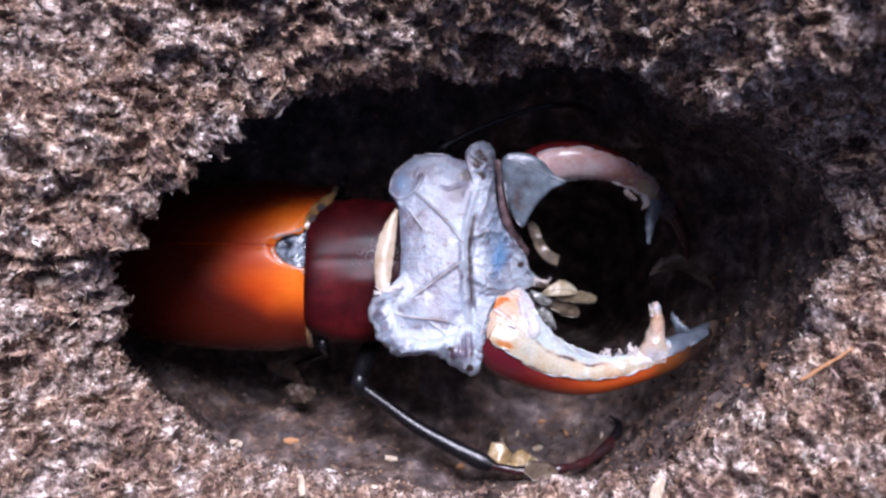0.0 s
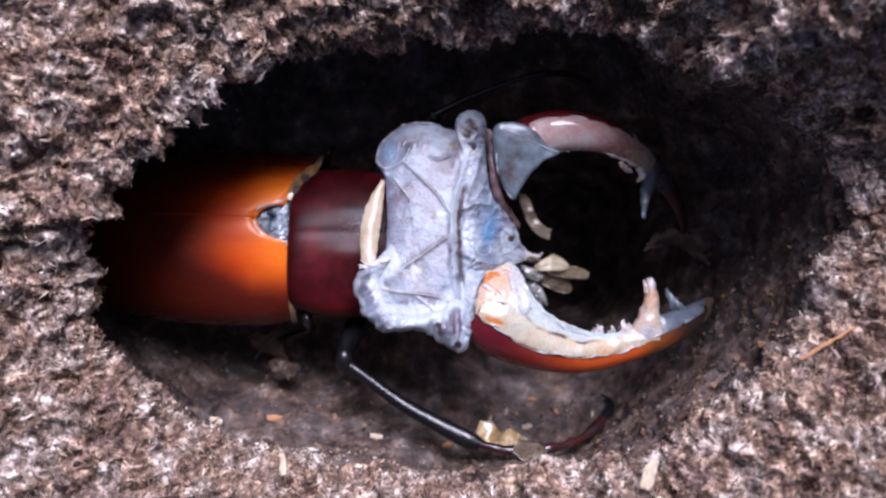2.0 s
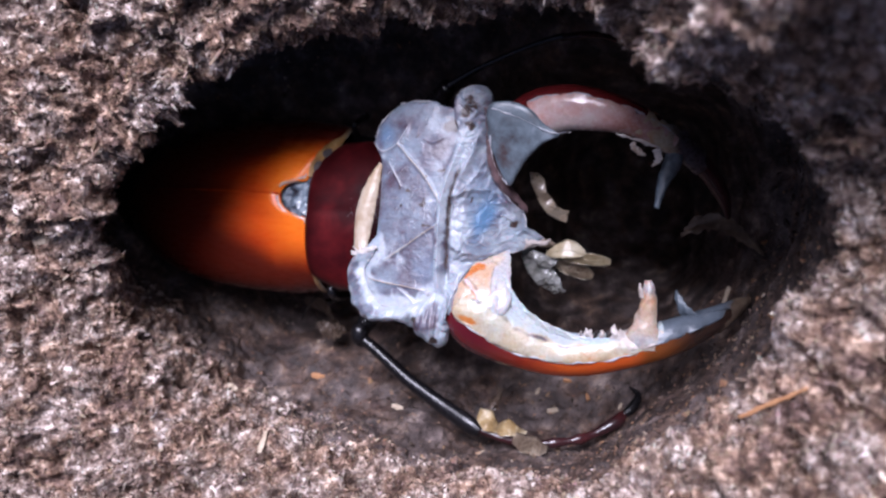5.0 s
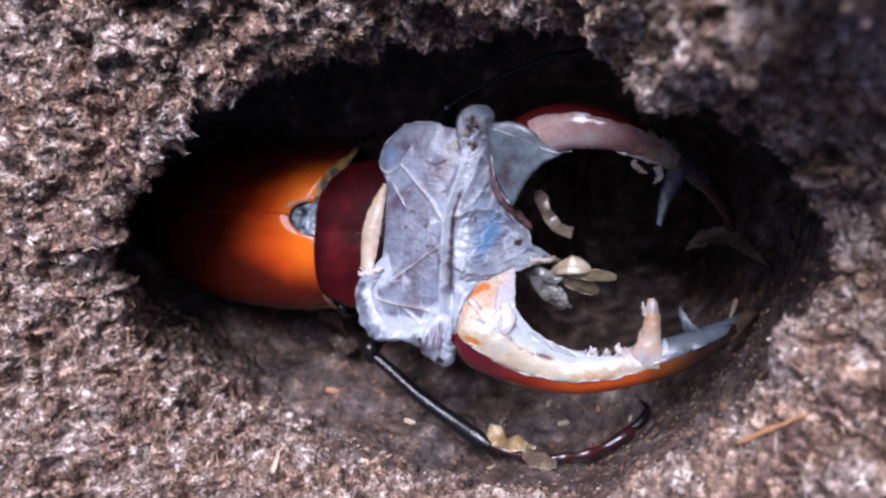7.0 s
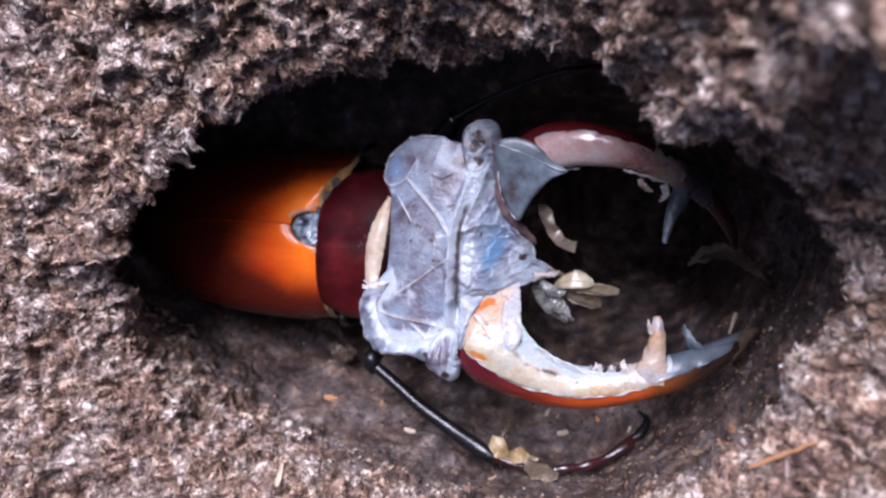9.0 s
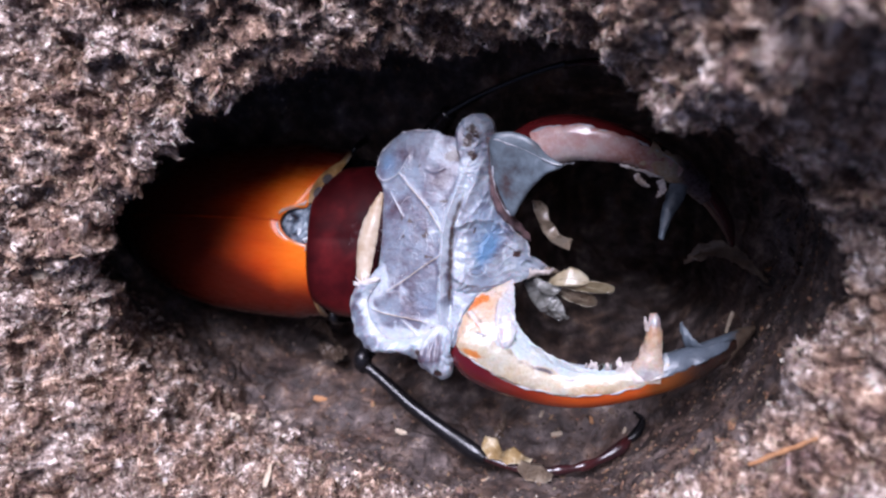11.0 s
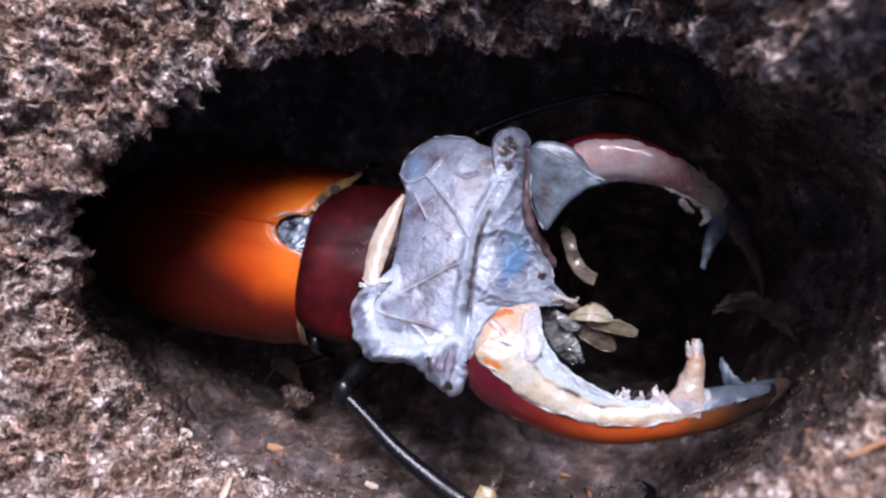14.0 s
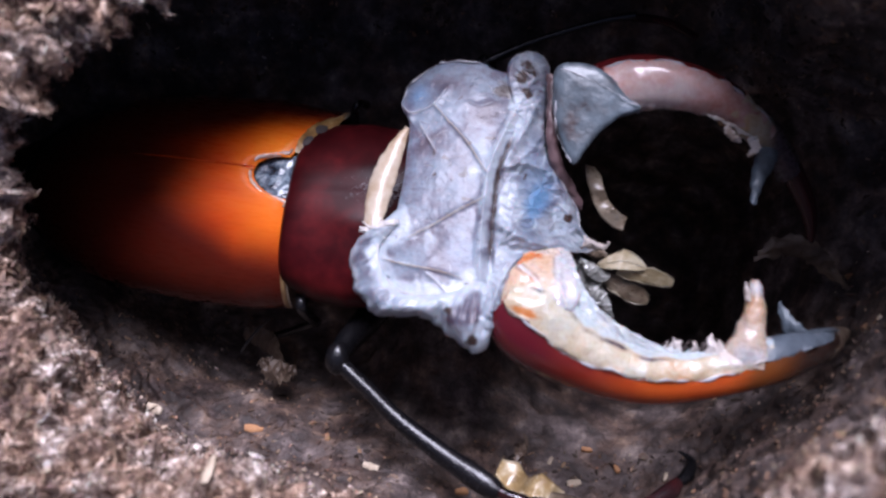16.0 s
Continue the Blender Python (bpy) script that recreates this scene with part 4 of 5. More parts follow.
def skin_look(v):
    """Where the skin is thick and milky, where blue shows through, where it is stained brown, and a darker groove."""
    x, y = v[:, 0], v[:, 1]
    p = np.stack([x, y, 0 * x], -1)
    milk = -0.06 + 0.5 * vnoise(p, 3.6, 31) + 0.3 * vnoise(p, 1.1, 32) + 0.35 * np.clip(0.25 - np.abs(vnoise(p, 1.9, 39)), 0, 1) / 0.25
    milk += 0.75 * np.exp(-(near(x, y, CREST)[0] / 0.7) ** 2) + 0.55 * np.clip((x - 3.8) / 1.2, 0, 1)
    milk += 1.1 * np.exp(-(np.minimum(near(x, y, BORDER_IN)[0], near(x, y, BORDER_OUT)[0]) / 1.5) ** 2)
    for line, high, wide in FOLDS:
        if high > 0 and wide < 0.35:
            milk += 0.6 * np.exp(-(near(x, y, line)[0] / 0.16) ** 2)
    blue = 0.8 * np.exp(-((x - 8.3 - 0.25 * (y + 1.6)) / 1.1) ** 2 - ((y + 1.6) / 2.6) ** 2) + 0.6 * np.exp(-((x + 6.2) / 1.6) ** 2 - ((y - 9.8) / 2.0) ** 2) + 0.35 * np.exp(-((x - 1.5) / 2.4) ** 2 - ((y + 8.0) / 3) ** 2)
    blue += 0.3 * np.clip((x - 4.5) / 2, 0, 1) * np.clip(vnoise(p, 2.6, 33) + 0.4, 0, 1)
    brown = 0 * x
    x, y = x + 0.55 * vnoise(p, 0.9, 35) + 0.25 * vnoise(p, 0.4, 37), y + 0.55 * vnoise(p, 0.9, 36) + 0.25 * vnoise(p, 0.4, 38)
    for cx, cy, r in STAINS:
        brown = np.maximum(brown, 1.05 * np.exp(-((x - cx) ** 2 + (y - cy) ** 2) / r ** 2))
    brown = brown + 0.8 * np.clip(vnoise(p, 0.6, 34) - 0.28, 0, 1) * np.clip(1.2 - 0.08 * np.hypot(x + 1, y - 2), 0, 1)
    brown = np.maximum(brown, 0.72 * np.exp(-(((x - 5.9) / 1.6) ** 2 + ((y - 14.0) / 1.5) ** 2)))
    brown = np.maximum(brown, 1.05 * np.exp(-(((x - 5.6) / 0.8) ** 2 + ((y - 14.7) / 0.6) ** 2)))
    # darker brown along the groove beside the crest
    far, along = near(p[:, 0] + 0.12 * vnoise(p, 0.9, 40), p[:, 1], [(a + 1.0, b) for a, b in CREST])
    brown = np.maximum(brown, 0.85 * np.exp(-(far / 0.42) ** 2) * np.clip(4 * along, 0, 1) * np.clip(5 * (1 - along), 0, 1))
    return {"milk": milk, "blue": blue, "stain": brown}


CROWN = [(-8.1, 8.6), (-7.7, 10.8), (-6.4, 12.4), (-4.7, 13.8), (-2.9, 14.4), (0.5, 14.4), (1.7, 13.8), (4.4, 13.0), (5.8, 10.0), (5.5, 7.2), (5.0, 3.9), (4.6, 1.3), (4.6, -2.4), (4.8, -5.3), (4.8, -9.0), (4.2, -12.0), (2.0, -13.8), (-2.0, -14.1), (-5.5, -13.8), (-8.4, -12.2), (-9.4, -9.0), (-8.9, -6.8), (-6.6, -5.0), (-6.2, -0.9), (-6.4, 3.1), (-6.8, 6.4)]
plate = film_part("cast_skin", shell(CROWN, film_top, 0.7, 0.3, 110, 480), film_mat, head, "wrinkled grey-lilac translucent skin over the crown", skin_look)
FRONT = [(6.7, 10.2), (8.0, 9.3), (8.3, 7.0), (9.0, 4.6), (9.8, 2.6), (10.9, 1.3), (12.3, -0.5), (13.0, -1.8), (13.3, -3.0), (14.6, -4.2), (15.2, -5.0), (14.2, -5.7), (12.4, -6.1), (9.9, -6.2), (8.4, -7.2), (7.1, -8.4), (6.3, -11.0), (5.8, -13.6), (4.4, -11.6), (4.0, -7.5), (3.7, -3.9), (3.5, 0.6), (3.9, 3.5), (5.0, 7.2)]
front = film_part("front_skin", shell(FRONT, lambda x, y: film_top(x, y) + 0.05, 0.5, 0.35, 100, 420), film_mat, head, "folded bluish white skin over the brow", skin_look)
HORN = [(3.4, 14.3), (4.1, 15.7), (6.1, 16.6), (7.7, 15.8), (8.2, 13.6), (8.2, 11.0), (8.0, 8.6), (6.2, 7.6), (4.6, 9.6), (3.6, 12.3)]
film_part("eye_lobe", crumple(shell(HORN, lambda x, y: film_top(x, y) + 0.16 + 0.45 * np.exp(-((x - 6.4) ** 2 + (y - 14.2) ** 2) / 1.6), 2.0, 0.3, 50, 160, 0.9), 0.07, 1.4, 44), film_mat, head, "knobbed whitish lobe with brown stains", skin_look)


def border():
    inner, outer = spline(BORDER_IN, 200), spline(BORDER_OUT, 200)
    k = np.linspace(0, 1, 36)[None, :, None]
    g = inner[:, None] * (1 - k) + outer[:, None] * k
    flat = g.reshape(-1, 2)
    s = np.broadcast_to(k[..., 0], (200, 36)).ravel()
    p = np.column_stack([flat, 0 * s])
    warp = p + 0.5 * np.stack([vnoise(p, 1.5, 25), vnoise(p, 1.5, 26), 0 * s], -1)
    z = film_top(flat[:, 0], flat[:, 1]) + 0.12 + 0.75 * np.sin(math.pi * np.clip(s * 0.9, 0, 1)) ** 0.8 - 1.6 * s ** 5
    along = np.broadcast_to(np.linspace(0, 26, 200)[:, None], (200, 36)).ravel()
    pleats = np.column_stack([along + 0.5 * vnoise(p, 2.0, 24), 2.0 * s, 0 * s])
    z += (0.5 * (0.35 - np.abs(vnoise(pleats, 1.6, 27))) + 0.16 * (0.35 - np.abs(vnoise(pleats, 0.6, 28)))) * np.sin(math.pi * np.clip(0.15 + 0.8 * s, 0, 1)) + 0.05 * vnoise(warp, 0.8, 23)
    z += 0.7 * np.exp(-((flat[:, 0] - 2.6) / 1.6) ** 2 - ((flat[:, 1] + 15.0) / 1.8) ** 2) - 0.8 * np.exp(-((flat[:, 0] - 0.2) / 0.5) ** 2) * np.clip(s * 2 - 0.6, 0, 1)
    ragged = 0.35 * vnoise(p, 0.8, 29) * s ** 3
    return slab(np.column_stack([flat[:, 0] + ragged, flat[:, 1] + 0.6 * ragged, z]).reshape(200, 36, 3), 0.1)


film_part("skin_fold", border(), film_mat, head, "creased white border of skin", skin_look)


def crease(points, r, mat, lift=0.1):
    p = spline(points, 24)
    z = film_top(p[:, 0], p[:, 1]) + lift
    taper = r * (0.35 + 0.65 * np.sin(np.linspace(0.15, math.pi - 0.15, 24)))
    return part("crease", tube(np.column_stack([p, z, taper, taper]), 40, 8), mat, head)


for k in (11, 12, 13, 14, 15, 16):
    crease(FOLDS[k][0], 0.06, gold_cream_mat if k in (11, 12, 13) else white_mat, 0.02)
rng_w = np.random.default_rng(21)
for i in range(64):
    cx, cy, a = rng_w.uniform(-6, 3), rng_w.uniform(-11.5, 12.5), rng_w.uniform(0, math.pi)
    d = rng_w.uniform(0.2, 1.1) if i % 3 else rng_w.uniform(0.12, 0.35)
    crease([(cx - d * math.cos(a), cy - d * math.sin(a)), (cx + 0.15, cy + 0.1), (cx + d * math.cos(a), cy + d * math.sin(a))], 0.035, spot_mat if i % 3 == 0 else white_mat, 0.01)

collar = [(-7.0, 5.9, 0.9, 0.25, 0.3), (-7.9, 3.4, 1.6, 0.95, 0.5), (-8.6, 0.2, 2.6, 1.35, 0.6), (-8.9, -3.2, 3.6, 1.3, 0.6), (-8.8, -5.8, 4.6, 0.9, 0.5), (-8.4, -7.2, 5.2, 0.5, 0.3)]
part("collar", ribbon([(x + 0.1, y, z + 0.3, w) for x, y, z, w, h in collar], 70, 22, 0.4, 0.05, 4, ragged=0.12, thick=0.15, seed=50), gold_cream_mat, head, "cream crescent of loosened skin")
part("collar_fold", ribbon([(-10.0, -6.4, 5.2, 0.25), (-8.4, -6.3, 5.9, 0.5), (-6.8, -5.6, 6.3, 0.45), (-5.6, -5.2, 6.3, 0.1)], 40, 14, 0.5, 0.12, 5, ragged=0.15, thick=0.08, seed=52), ivory_mat, head, "cream pinched fold where the skins meet")
for i in range(9):
    a = radians(-150 + 38 * i)
    crease([(-8.2 + 0.3 * math.cos(a), -6.4 + 0.3 * math.sin(a)), (-8.1 + 0.8 * math.cos(a + 0.1), -6.4 + 0.8 * math.sin(a + 0.1)), (-8.0 + (1.5 + 0.3 * (i % 3)) * math.cos(a), -6.4 + (1.5 + 0.3 * (i % 3)) * math.sin(a))], 0.09, ivory_mat, 0.35)
part("socket_rim", crumple(tube([(8.2, 13.6, -0.6, 0.4, 0.5), (8.8, 10.6, -0.2, 0.6, 0.6), (8.9, 7.6, 0.2, 0.6, 0.6), (9.3, 5.2, 0.0, 0.65, 0.6), (10.4, 2.8, -1.0, 0.7, 0.6), (12.0, 0.8, -2.4, 0.6, 0.5), (13.2, -1.0, -3.6, 0.3, 0.3)], 60, 16), 0.18, 1.0, 62), rim_mat, head, "mauve-brown rim beside the jaw socket")
part("torn_tip", ribbon([(13.6, -4.9, 0.0, 0.7), (15.0, -5.1, -1.8, 0.5), (16.2, -5.0, -2.6, 0.3), (16.6, -4.4, -2.4, 0.1)], 30, 12, 0.5, 0.12, 4, (0, 50), ragged=0.25, seed=66), ivory_mat, head, "torn twisted tip of the brow skin")


def glints(line, r, seed):
    """A torn, beaded edge of wet film: thin, with small uneven swellings."""
    p = spline(line, 90)
    k = np.clip(0.45 + 1.1 * np.clip(vnoise(p, 0.9, seed), -0.3, 1), 0.15, 1.5)
    p = p + 0.12 * np.stack([vnoise(p, 0.7, seed + 1 + q) for q in range(3)], -1)
    return tube(np.column_stack([p, r * k, 0.8 * r * k]), 180, 8)


for outline, lift, r, seed in ((BORDER_IN[:7], 0.30, 0.11, 180), (CROWN[:6], -0.12, 0.12, 184), (FRONT[4:14], -0.05, 0.11, 188), (HORN[:6], -0.05, 0.10, 192)):
    p = spline(outline, 40)
    part("skin_edge", glints(np.column_stack([p, film_top(p[:, 0], p[:, 1]) + lift]), r, seed), white_mat, head, "thin whitish edge of skin")


# the jaws
def jaw(keys, mat, label):
    return part("mandible", tube(keys, 90, 28), mat, beetle, label)


low_keys = [(6.6, -12.6, 6.6, 3.4, 3.0), (9.2, -14.2, 6.9, 4.3, 3.2), (12.6, -16.1, 6.5, 3.9, 3.0), (18.1, -18.0, 5.9, 3.1, 2.7), (23.0, -18.2, 5.4, 2.7, 2.4), (28.0, -17.2, 4.9, 2.4, 2.2), (33.2, -15.5, 4.2, 2.3, 2.1), (37.6, -13.8, 1.8, 1.8, 1.6), (41.2, -12.3, -2.2, 1.0, 0.9), (43.0, -11.5, -4.6, 0.25, 0.25)]
low_jaw = jaw(low_keys, red_mat, "curved red-brown jaw, partly covered by cream skin")


def low_look(v):
    """Peach along the middle, bluish white on the inner edge, a dirty seam between, orange windows."""
    line = spline([k[:2] for k in low_keys[:8]], 120)
    d = np.hypot(v[:, None, 0] - line[None, :, 0], v[:, None, 1] - line[None, :, 1])
    i = d.argmin(1)
    side = (v[:, 1] - line[i, 1]) / np.interp(i, np.linspace(0, 119, 8), [k[3] for k in low_keys[:8]])
    p = np.array(v)
    seam = side - 0.66 + 0.12 * vnoise(p, 2.2, 41)
    milk = 0.9 * np.clip(seam / 0.12, 0, 1) + 0.25 * np.clip(-(side + 0.3) / 0.2, 0, 1) + 0.4 * vnoise(p, 2.0, 42) + 0.0
    dirt = 1.0 * np.exp(-(seam / 0.07) ** 2) * np.clip((25 - v[:, 0]) / 4, 0, 1) * np.clip(vnoise(p, 1.4, 43) + 0.7, 0, 1)
    warm = 0.45 * np.clip(vnoise(p, 2.6, 44), 0, 1) * np.clip(1 - side * 2, 0, 1)
    for cx, cy, r, k in ((8.2, -10.4, 1.0, 0.55), (7.2, -15.2, 1.3, 0.9), (10.4, -13.6, 0.9, 0.4), (24.0, -18.2, 2.2, 0.55), (28.5, -17.4, 1.6, 0.6), (18.0, -18.0, 1.6, 0.45)):
        warm = np.maximum(warm, k * np.exp(-((v[:, 0] - cx) ** 2 + (v[:, 1] - cy) ** 2) / r ** 2))
    warm = np.maximum(warm, np.exp(-((v[:, 0] - 8.6) / 1.9) ** 2 - ((v[:, 1] + 13.3 + 0.25 * (v[:, 0] - 8.6)) / 0.6) ** 2))
    return {"milk": milk, "blue": dirt, "stain": warm}


def tip_look(v):
    """Bluish film that thins out to the brown tip."""
    fade = np.clip((v[:, 0] - 30.8) / 3.0, 0, 1)
    return {"milk": 1.0 - 0.95 * fade + 0.25 * vnoise(v, 1.4, 45), "blue": 0 * fade, "stain": np.clip((v[:, 0] - 38.5) / 3.5, 0, 1) + 0.2 * vnoise(v, 1.0, 46)}


def sleeve_shape(keys, arc, seed, grow=1.05, thick=0.06, ragged=0.5, n=120, m=44):
    k = np.array(keys, float)
    k[:, 3:] *= grow
    g = tube(k, n, m, arc)
    edge = np.sin(np.linspace(0, math.pi, m))[None, :, None] ** 0.2
    ends = np.sin(np.linspace(0, math.pi, n))[:, None, None] ** 0.15
    f = g.reshape(-1, 3)
    g = g + (1 - edge * ends) * vnoise(f, 1.1, seed).reshape(n, m, 1) * ragged
    warp = f + 0.4 * np.stack([vnoise(f, 1.3, seed + 3), vnoise(f, 1.3, seed + 4), 0 * f[:, 0]], -1)
    g[..., 2] += (0.10 * vnoise(warp, 2.6, seed + 5) + 0.10 * (0.35 - np.abs(vnoise(warp, 1.7, seed + 6)))).reshape(n, m)
    return g


low_film = sleeve_shape(low_keys[:7], (-40, 95), 70)
film_part("jaw_skin", slab(low_film, 0.06), jaw_film_mat, low_jaw, "wet cream and peach skin along the jaw", low_look)
edge_line = low_film[8:112:7, -1] + np.array([0, 0.05, 0.1])
# white beads along the torn edge stand for its wet glints
part("skin_edge", glints(edge_line, 0.13, 72), white_mat, low_jaw, "torn edge of skin with glints painted white")
film_part("jaw_skin", slab(sleeve_shape(low_keys[5:], (-70, 84), 74, 1.05, n=70, m=30), 0.06), tip_film_mat, low_jaw, "bluish grey skin at the jaw tip", tip_look)
part("tip", crumple(tube([(x, y, z, w * 1.15, h * 1.15) for x, y, z, w, h in [(38.6, -13.9, 1.0, 1.2, 1.1)] + low_keys[8:]], 30, 16), 0.10, 1.0, 75), brown_mat, low_jaw, "dull grey-brown tip")
tooth_look = lambda v: {"milk": 0.35 + 0.5 * vnoise(np.array(v), 1.6, 47), "blue": 0.5 * np.clip(vnoise(np.array(v), 0.9, 48), 0, 1) + 0.4 * np.clip((v[:, 1] + 8.2) / 1.2, 0, 1), "stain": 0.3 * np.exp(-((v[:, 0] - 30) / 1.5) ** 2 - ((v[:, 1] + 15) / 1.2) ** 2)}
low_tooth = film_part("tooth", crumple(tube([(30.4, -16.0, 5.4, 2.9, 1.5), (30.5, -14.6, 5.6, 2.1, 1.6), (30.6, -13.2, 5.7, 1.5, 1.3), (30.9, -10.8, 5.7, 1.15, 0.95), (30.9, -8.8, 5.5, 0.75, 0.6), (30.8, -7.6, 5.3, 0.4, 0.35)], 60, 26, up=(0, 0.1, 1)), 0.13, 1.0, 76), jaw_film_mat, low_jaw, "cream pointed inner tooth", tooth_look)
part("shred", ribbon([(30.2, -9.8, 6.1, 0.35), (30.0, -8.8, 6.1, 0.3), (29.8, -8.0, 5.9, 0.08)], 24, 10, 0.5, 0.08, 4, ragged=0.15, seed=170), ivory_mat, low_jaw)
film_part("jaw_skin", ribbon([(11.4, -7.6, 5.6, 0.3), (12.7, -9.4, 6.9, 0.8), (14.4, -12.0, 7.2, 0.95), (17.4, -14.1, 7.1, 0.75), (21.5, -15.4, 6.8, 0.45), (24.0, -15.5, 6.6, 0.15)], 110, 26, 0.25, 0.14, 7, (8, -6), ragged=0.18, thick=0.07, seed=78), jaw_film_mat, low_jaw, "bluish white flap along the inner edge", lambda v: {"milk": 0.85 + 0.3 * vnoise(np.array(v), 1.5, 49), "blue": 0.25 * np.clip(vnoise(np.array(v), 0.8, 50), 0, 1), "stain": 0 * v[:, 0]})
def jaw_base_look(v):
    """Peach with orange windows, whitish on the side of the mouth and along creases."""
    x, y, p = v[:, 0], v[:, 1], np.array(v)
    warm = 0 * x
    for streak, r, k in (([(7.2, -8.6), (8.2, -7.6), (9.6, -7.0)], 0.55, 1.0), ([(7.6, -12.2), (9.0, -12.9), (10.8, -13.0)], 0.55, 1.0), ([(8.4, -9.4), (9.4, -10.6), (10.2, -12.4)], 0.35, 0.6), ([(10.2, -9.0), (10.8, -10.4), (11.4, -12.0)], 0.25, 0.4)):
        d, along = near(x + 0.3 * vnoise(p, 0.8, 56), y + 0.3 * vnoise(p, 0.8, 57), streak)
        warm = np.maximum(warm, k * np.exp(-(d / r) ** 2) * np.clip(0.4 + 3 * along * (1 - along), 0, 1))
    line = np.minimum(near(x, y, [(7.4, -8.6), (9.6, -10.4), (10.8, -13.6)])[0], near(x, y, [(11.2, -7.4), (11.6, -10.0), (12.6, -12.4)])[0])
    return {"milk": 0.25 + 0.75 * np.clip((x - 10.4) / 1.6, 0, 1) + 0.7 * np.exp(-(line / 0.2) ** 2) + 0.3 * vnoise(p, 1.6, 53), "blue": 0.6 * np.exp(-((line - 0.35) / 0.15) ** 2) * np.clip(vnoise(p, 1.0, 54) + 0.4, 0, 1), "stain": warm}


film_part("jaw_skin", crumple(shell([(6.0, -11.8), (6.8, -9.2), (8.0, -7.0), (9.6, -5.8), (11.6, -5.8), (12.8, -7.4), (13.4, -9.1), (13.9, -10.8), (13.2, -12.6), (10.6, -13.8), (7.6, -13.8)], lambda x, y: 10.05 - 0.10 * (y + 13.8) ** 2 - 0.17 * np.maximum(x - 9, 0) - 0.12 * np.maximum(8 - x, 0) ** 2 - 0.35 * np.maximum(y + 8.4, 0) ** 2 + 0.3 * np.exp(-(near(x, y, [(7.4, -8.6), (9.6, -10.4), (10.8, -13.6)])[0] / 0.4)) + 0.3 * np.exp(-(near(x, y, [(11.2, -7.4), (11.6, -10.0), (12.6, -12.4)])[0] / 0.35)), 0.6, 0.4, 60, 220), 0.14, 1.3, 79), jaw_film_mat, low_jaw, "creased peach and white skin at the jaw base", jaw_base_look)
rng_d = np.random.default_rng(9)
for i in range(12):
    x = 22.6 + 0.5 * i + rng_d.uniform(-0.2, 0.2)
    s = rng_d.uniform(0.3, 0.8) * (1.5 if i > 7 else 0.9)
    y0 = -15.2 + 0.03 * (x - 22)
    lean = rng_d.uniform(-0.5, 0.5)
    part("denticle", crumple(tube([(x, y0 - 0.5, 5.9, 0.5 * s, 0.45 * s), (x + 0.3 * lean, y0 + 0.4 * s, 6.3, 0.42 * s, 0.35 * s), (x + lean, y0 + 1.3 * s, 6.4, 0.06, 0.06)], 12, 8), 0.22, 0.5, 80 + i), spot_mat if i in (4, 7) else ivory_mat, low_jaw)
part("jaw_skin", ribbon([(34.0, -9.4, 2.4, 0.1), (34.5, -10.6, 2.8, 0.5), (35.4, -12.0, 3.0, 0.9), (37.0, -12.6, 2.8, 0.5), (39.0, -12.0, 1.6, 0.25), (40.6, -11.6, 0.2, 0.08)], 40, 14, 0.3, 0.1, 4, (10, 40), ragged=0.25, seed=94), dusk_mat, low_jaw, "torn bluish flap at the jaw tip")

up_keys = [(10.2, 9.6, -2.4, 3.2, 2.0), (12.2, 10.6, -1.9, 3.4, 2.4), (15.0, 12.55, -1.3, 3.3, 2.6), (19.0, 13.55, -0.6, 3.0, 2.5), (24.0, 13.05, -0.5, 2.5, 2.2), (28.2, 11.75, -1.3, 2.0, 1.9), (32.4, 9.0, -3.4, 1.6, 1.6), (36.2, 5.8, -5.9, 1.3, 1.3), (38.8, 1.8, -7.7, 1.0, 1.0), (39.8, -1.6, -9.0, 0.3, 0.3)]
up_jaw = jaw(up_keys, deep_red_mat, "curved red-brown jaw, partly covered by pinkish skin")
up_film = sleeve_shape(up_keys[2:7], (54, 200), 100, 1.03, ragged=0.25)
part("jaw_skin", slab(up_film, 0.06), pink_mat, up_jaw, "glossy pinkish skin along the top")
# torn edges whose glints are put in as white beads
for line, r, seed in ((up_film[4:118:6, 0] + np.array([0, 0, 0.1]), 0.14, 101), (up_film[2:70:6, -4] + np.array([0, 0, 0.1]), 0.11, 102)):
    part("skin_edge", glints(line, r, seed), white_mat, up_jaw, "torn edge of skin with glints painted white")
# its far half is coloured dark mauve, as the jaw goes into shade
film_part("jaw_skin", slab(sleeve_shape(up_keys[5:8], (0, 200), 103, 1.015, n=50, m=30), 0.05), jaw_film_mat, up_jaw, "orange-brown stretch of the jaw", lambda v: {"milk": 0.2 * vnoise(np.array(v), 1.2, 51), "blue": np.clip((v[:, 0] - 31.5) / 2.5, 0, 1), "stain": 0.45 * np.clip((32.5 - v[:, 0]) / 2, 0, 1) + 0.3 * vnoise(np.array(v), 1.5, 52)})
part("jaw_skin", crumple(shell([(9.0, 13.6), (11.8, 14.4), (14.6, 13.3), (17.0, 11.0), (18.4, 9.9), (16.4, 8.9), (14.6, 7.2), (13.2, 5.2), (12.0, 3.2), (10.8, 4.6), (9.8, 7.0), (8.9, 10.2)], lambda x, y: 2.1 - 0.012 * (x - 11) ** 2 + 0.03 * (y - 9), 1.2, 0.4, 34, 120), 0.09, 2.4, 104), fan_mat, up_jaw, "blue-grey fan of skin at the jaw base")
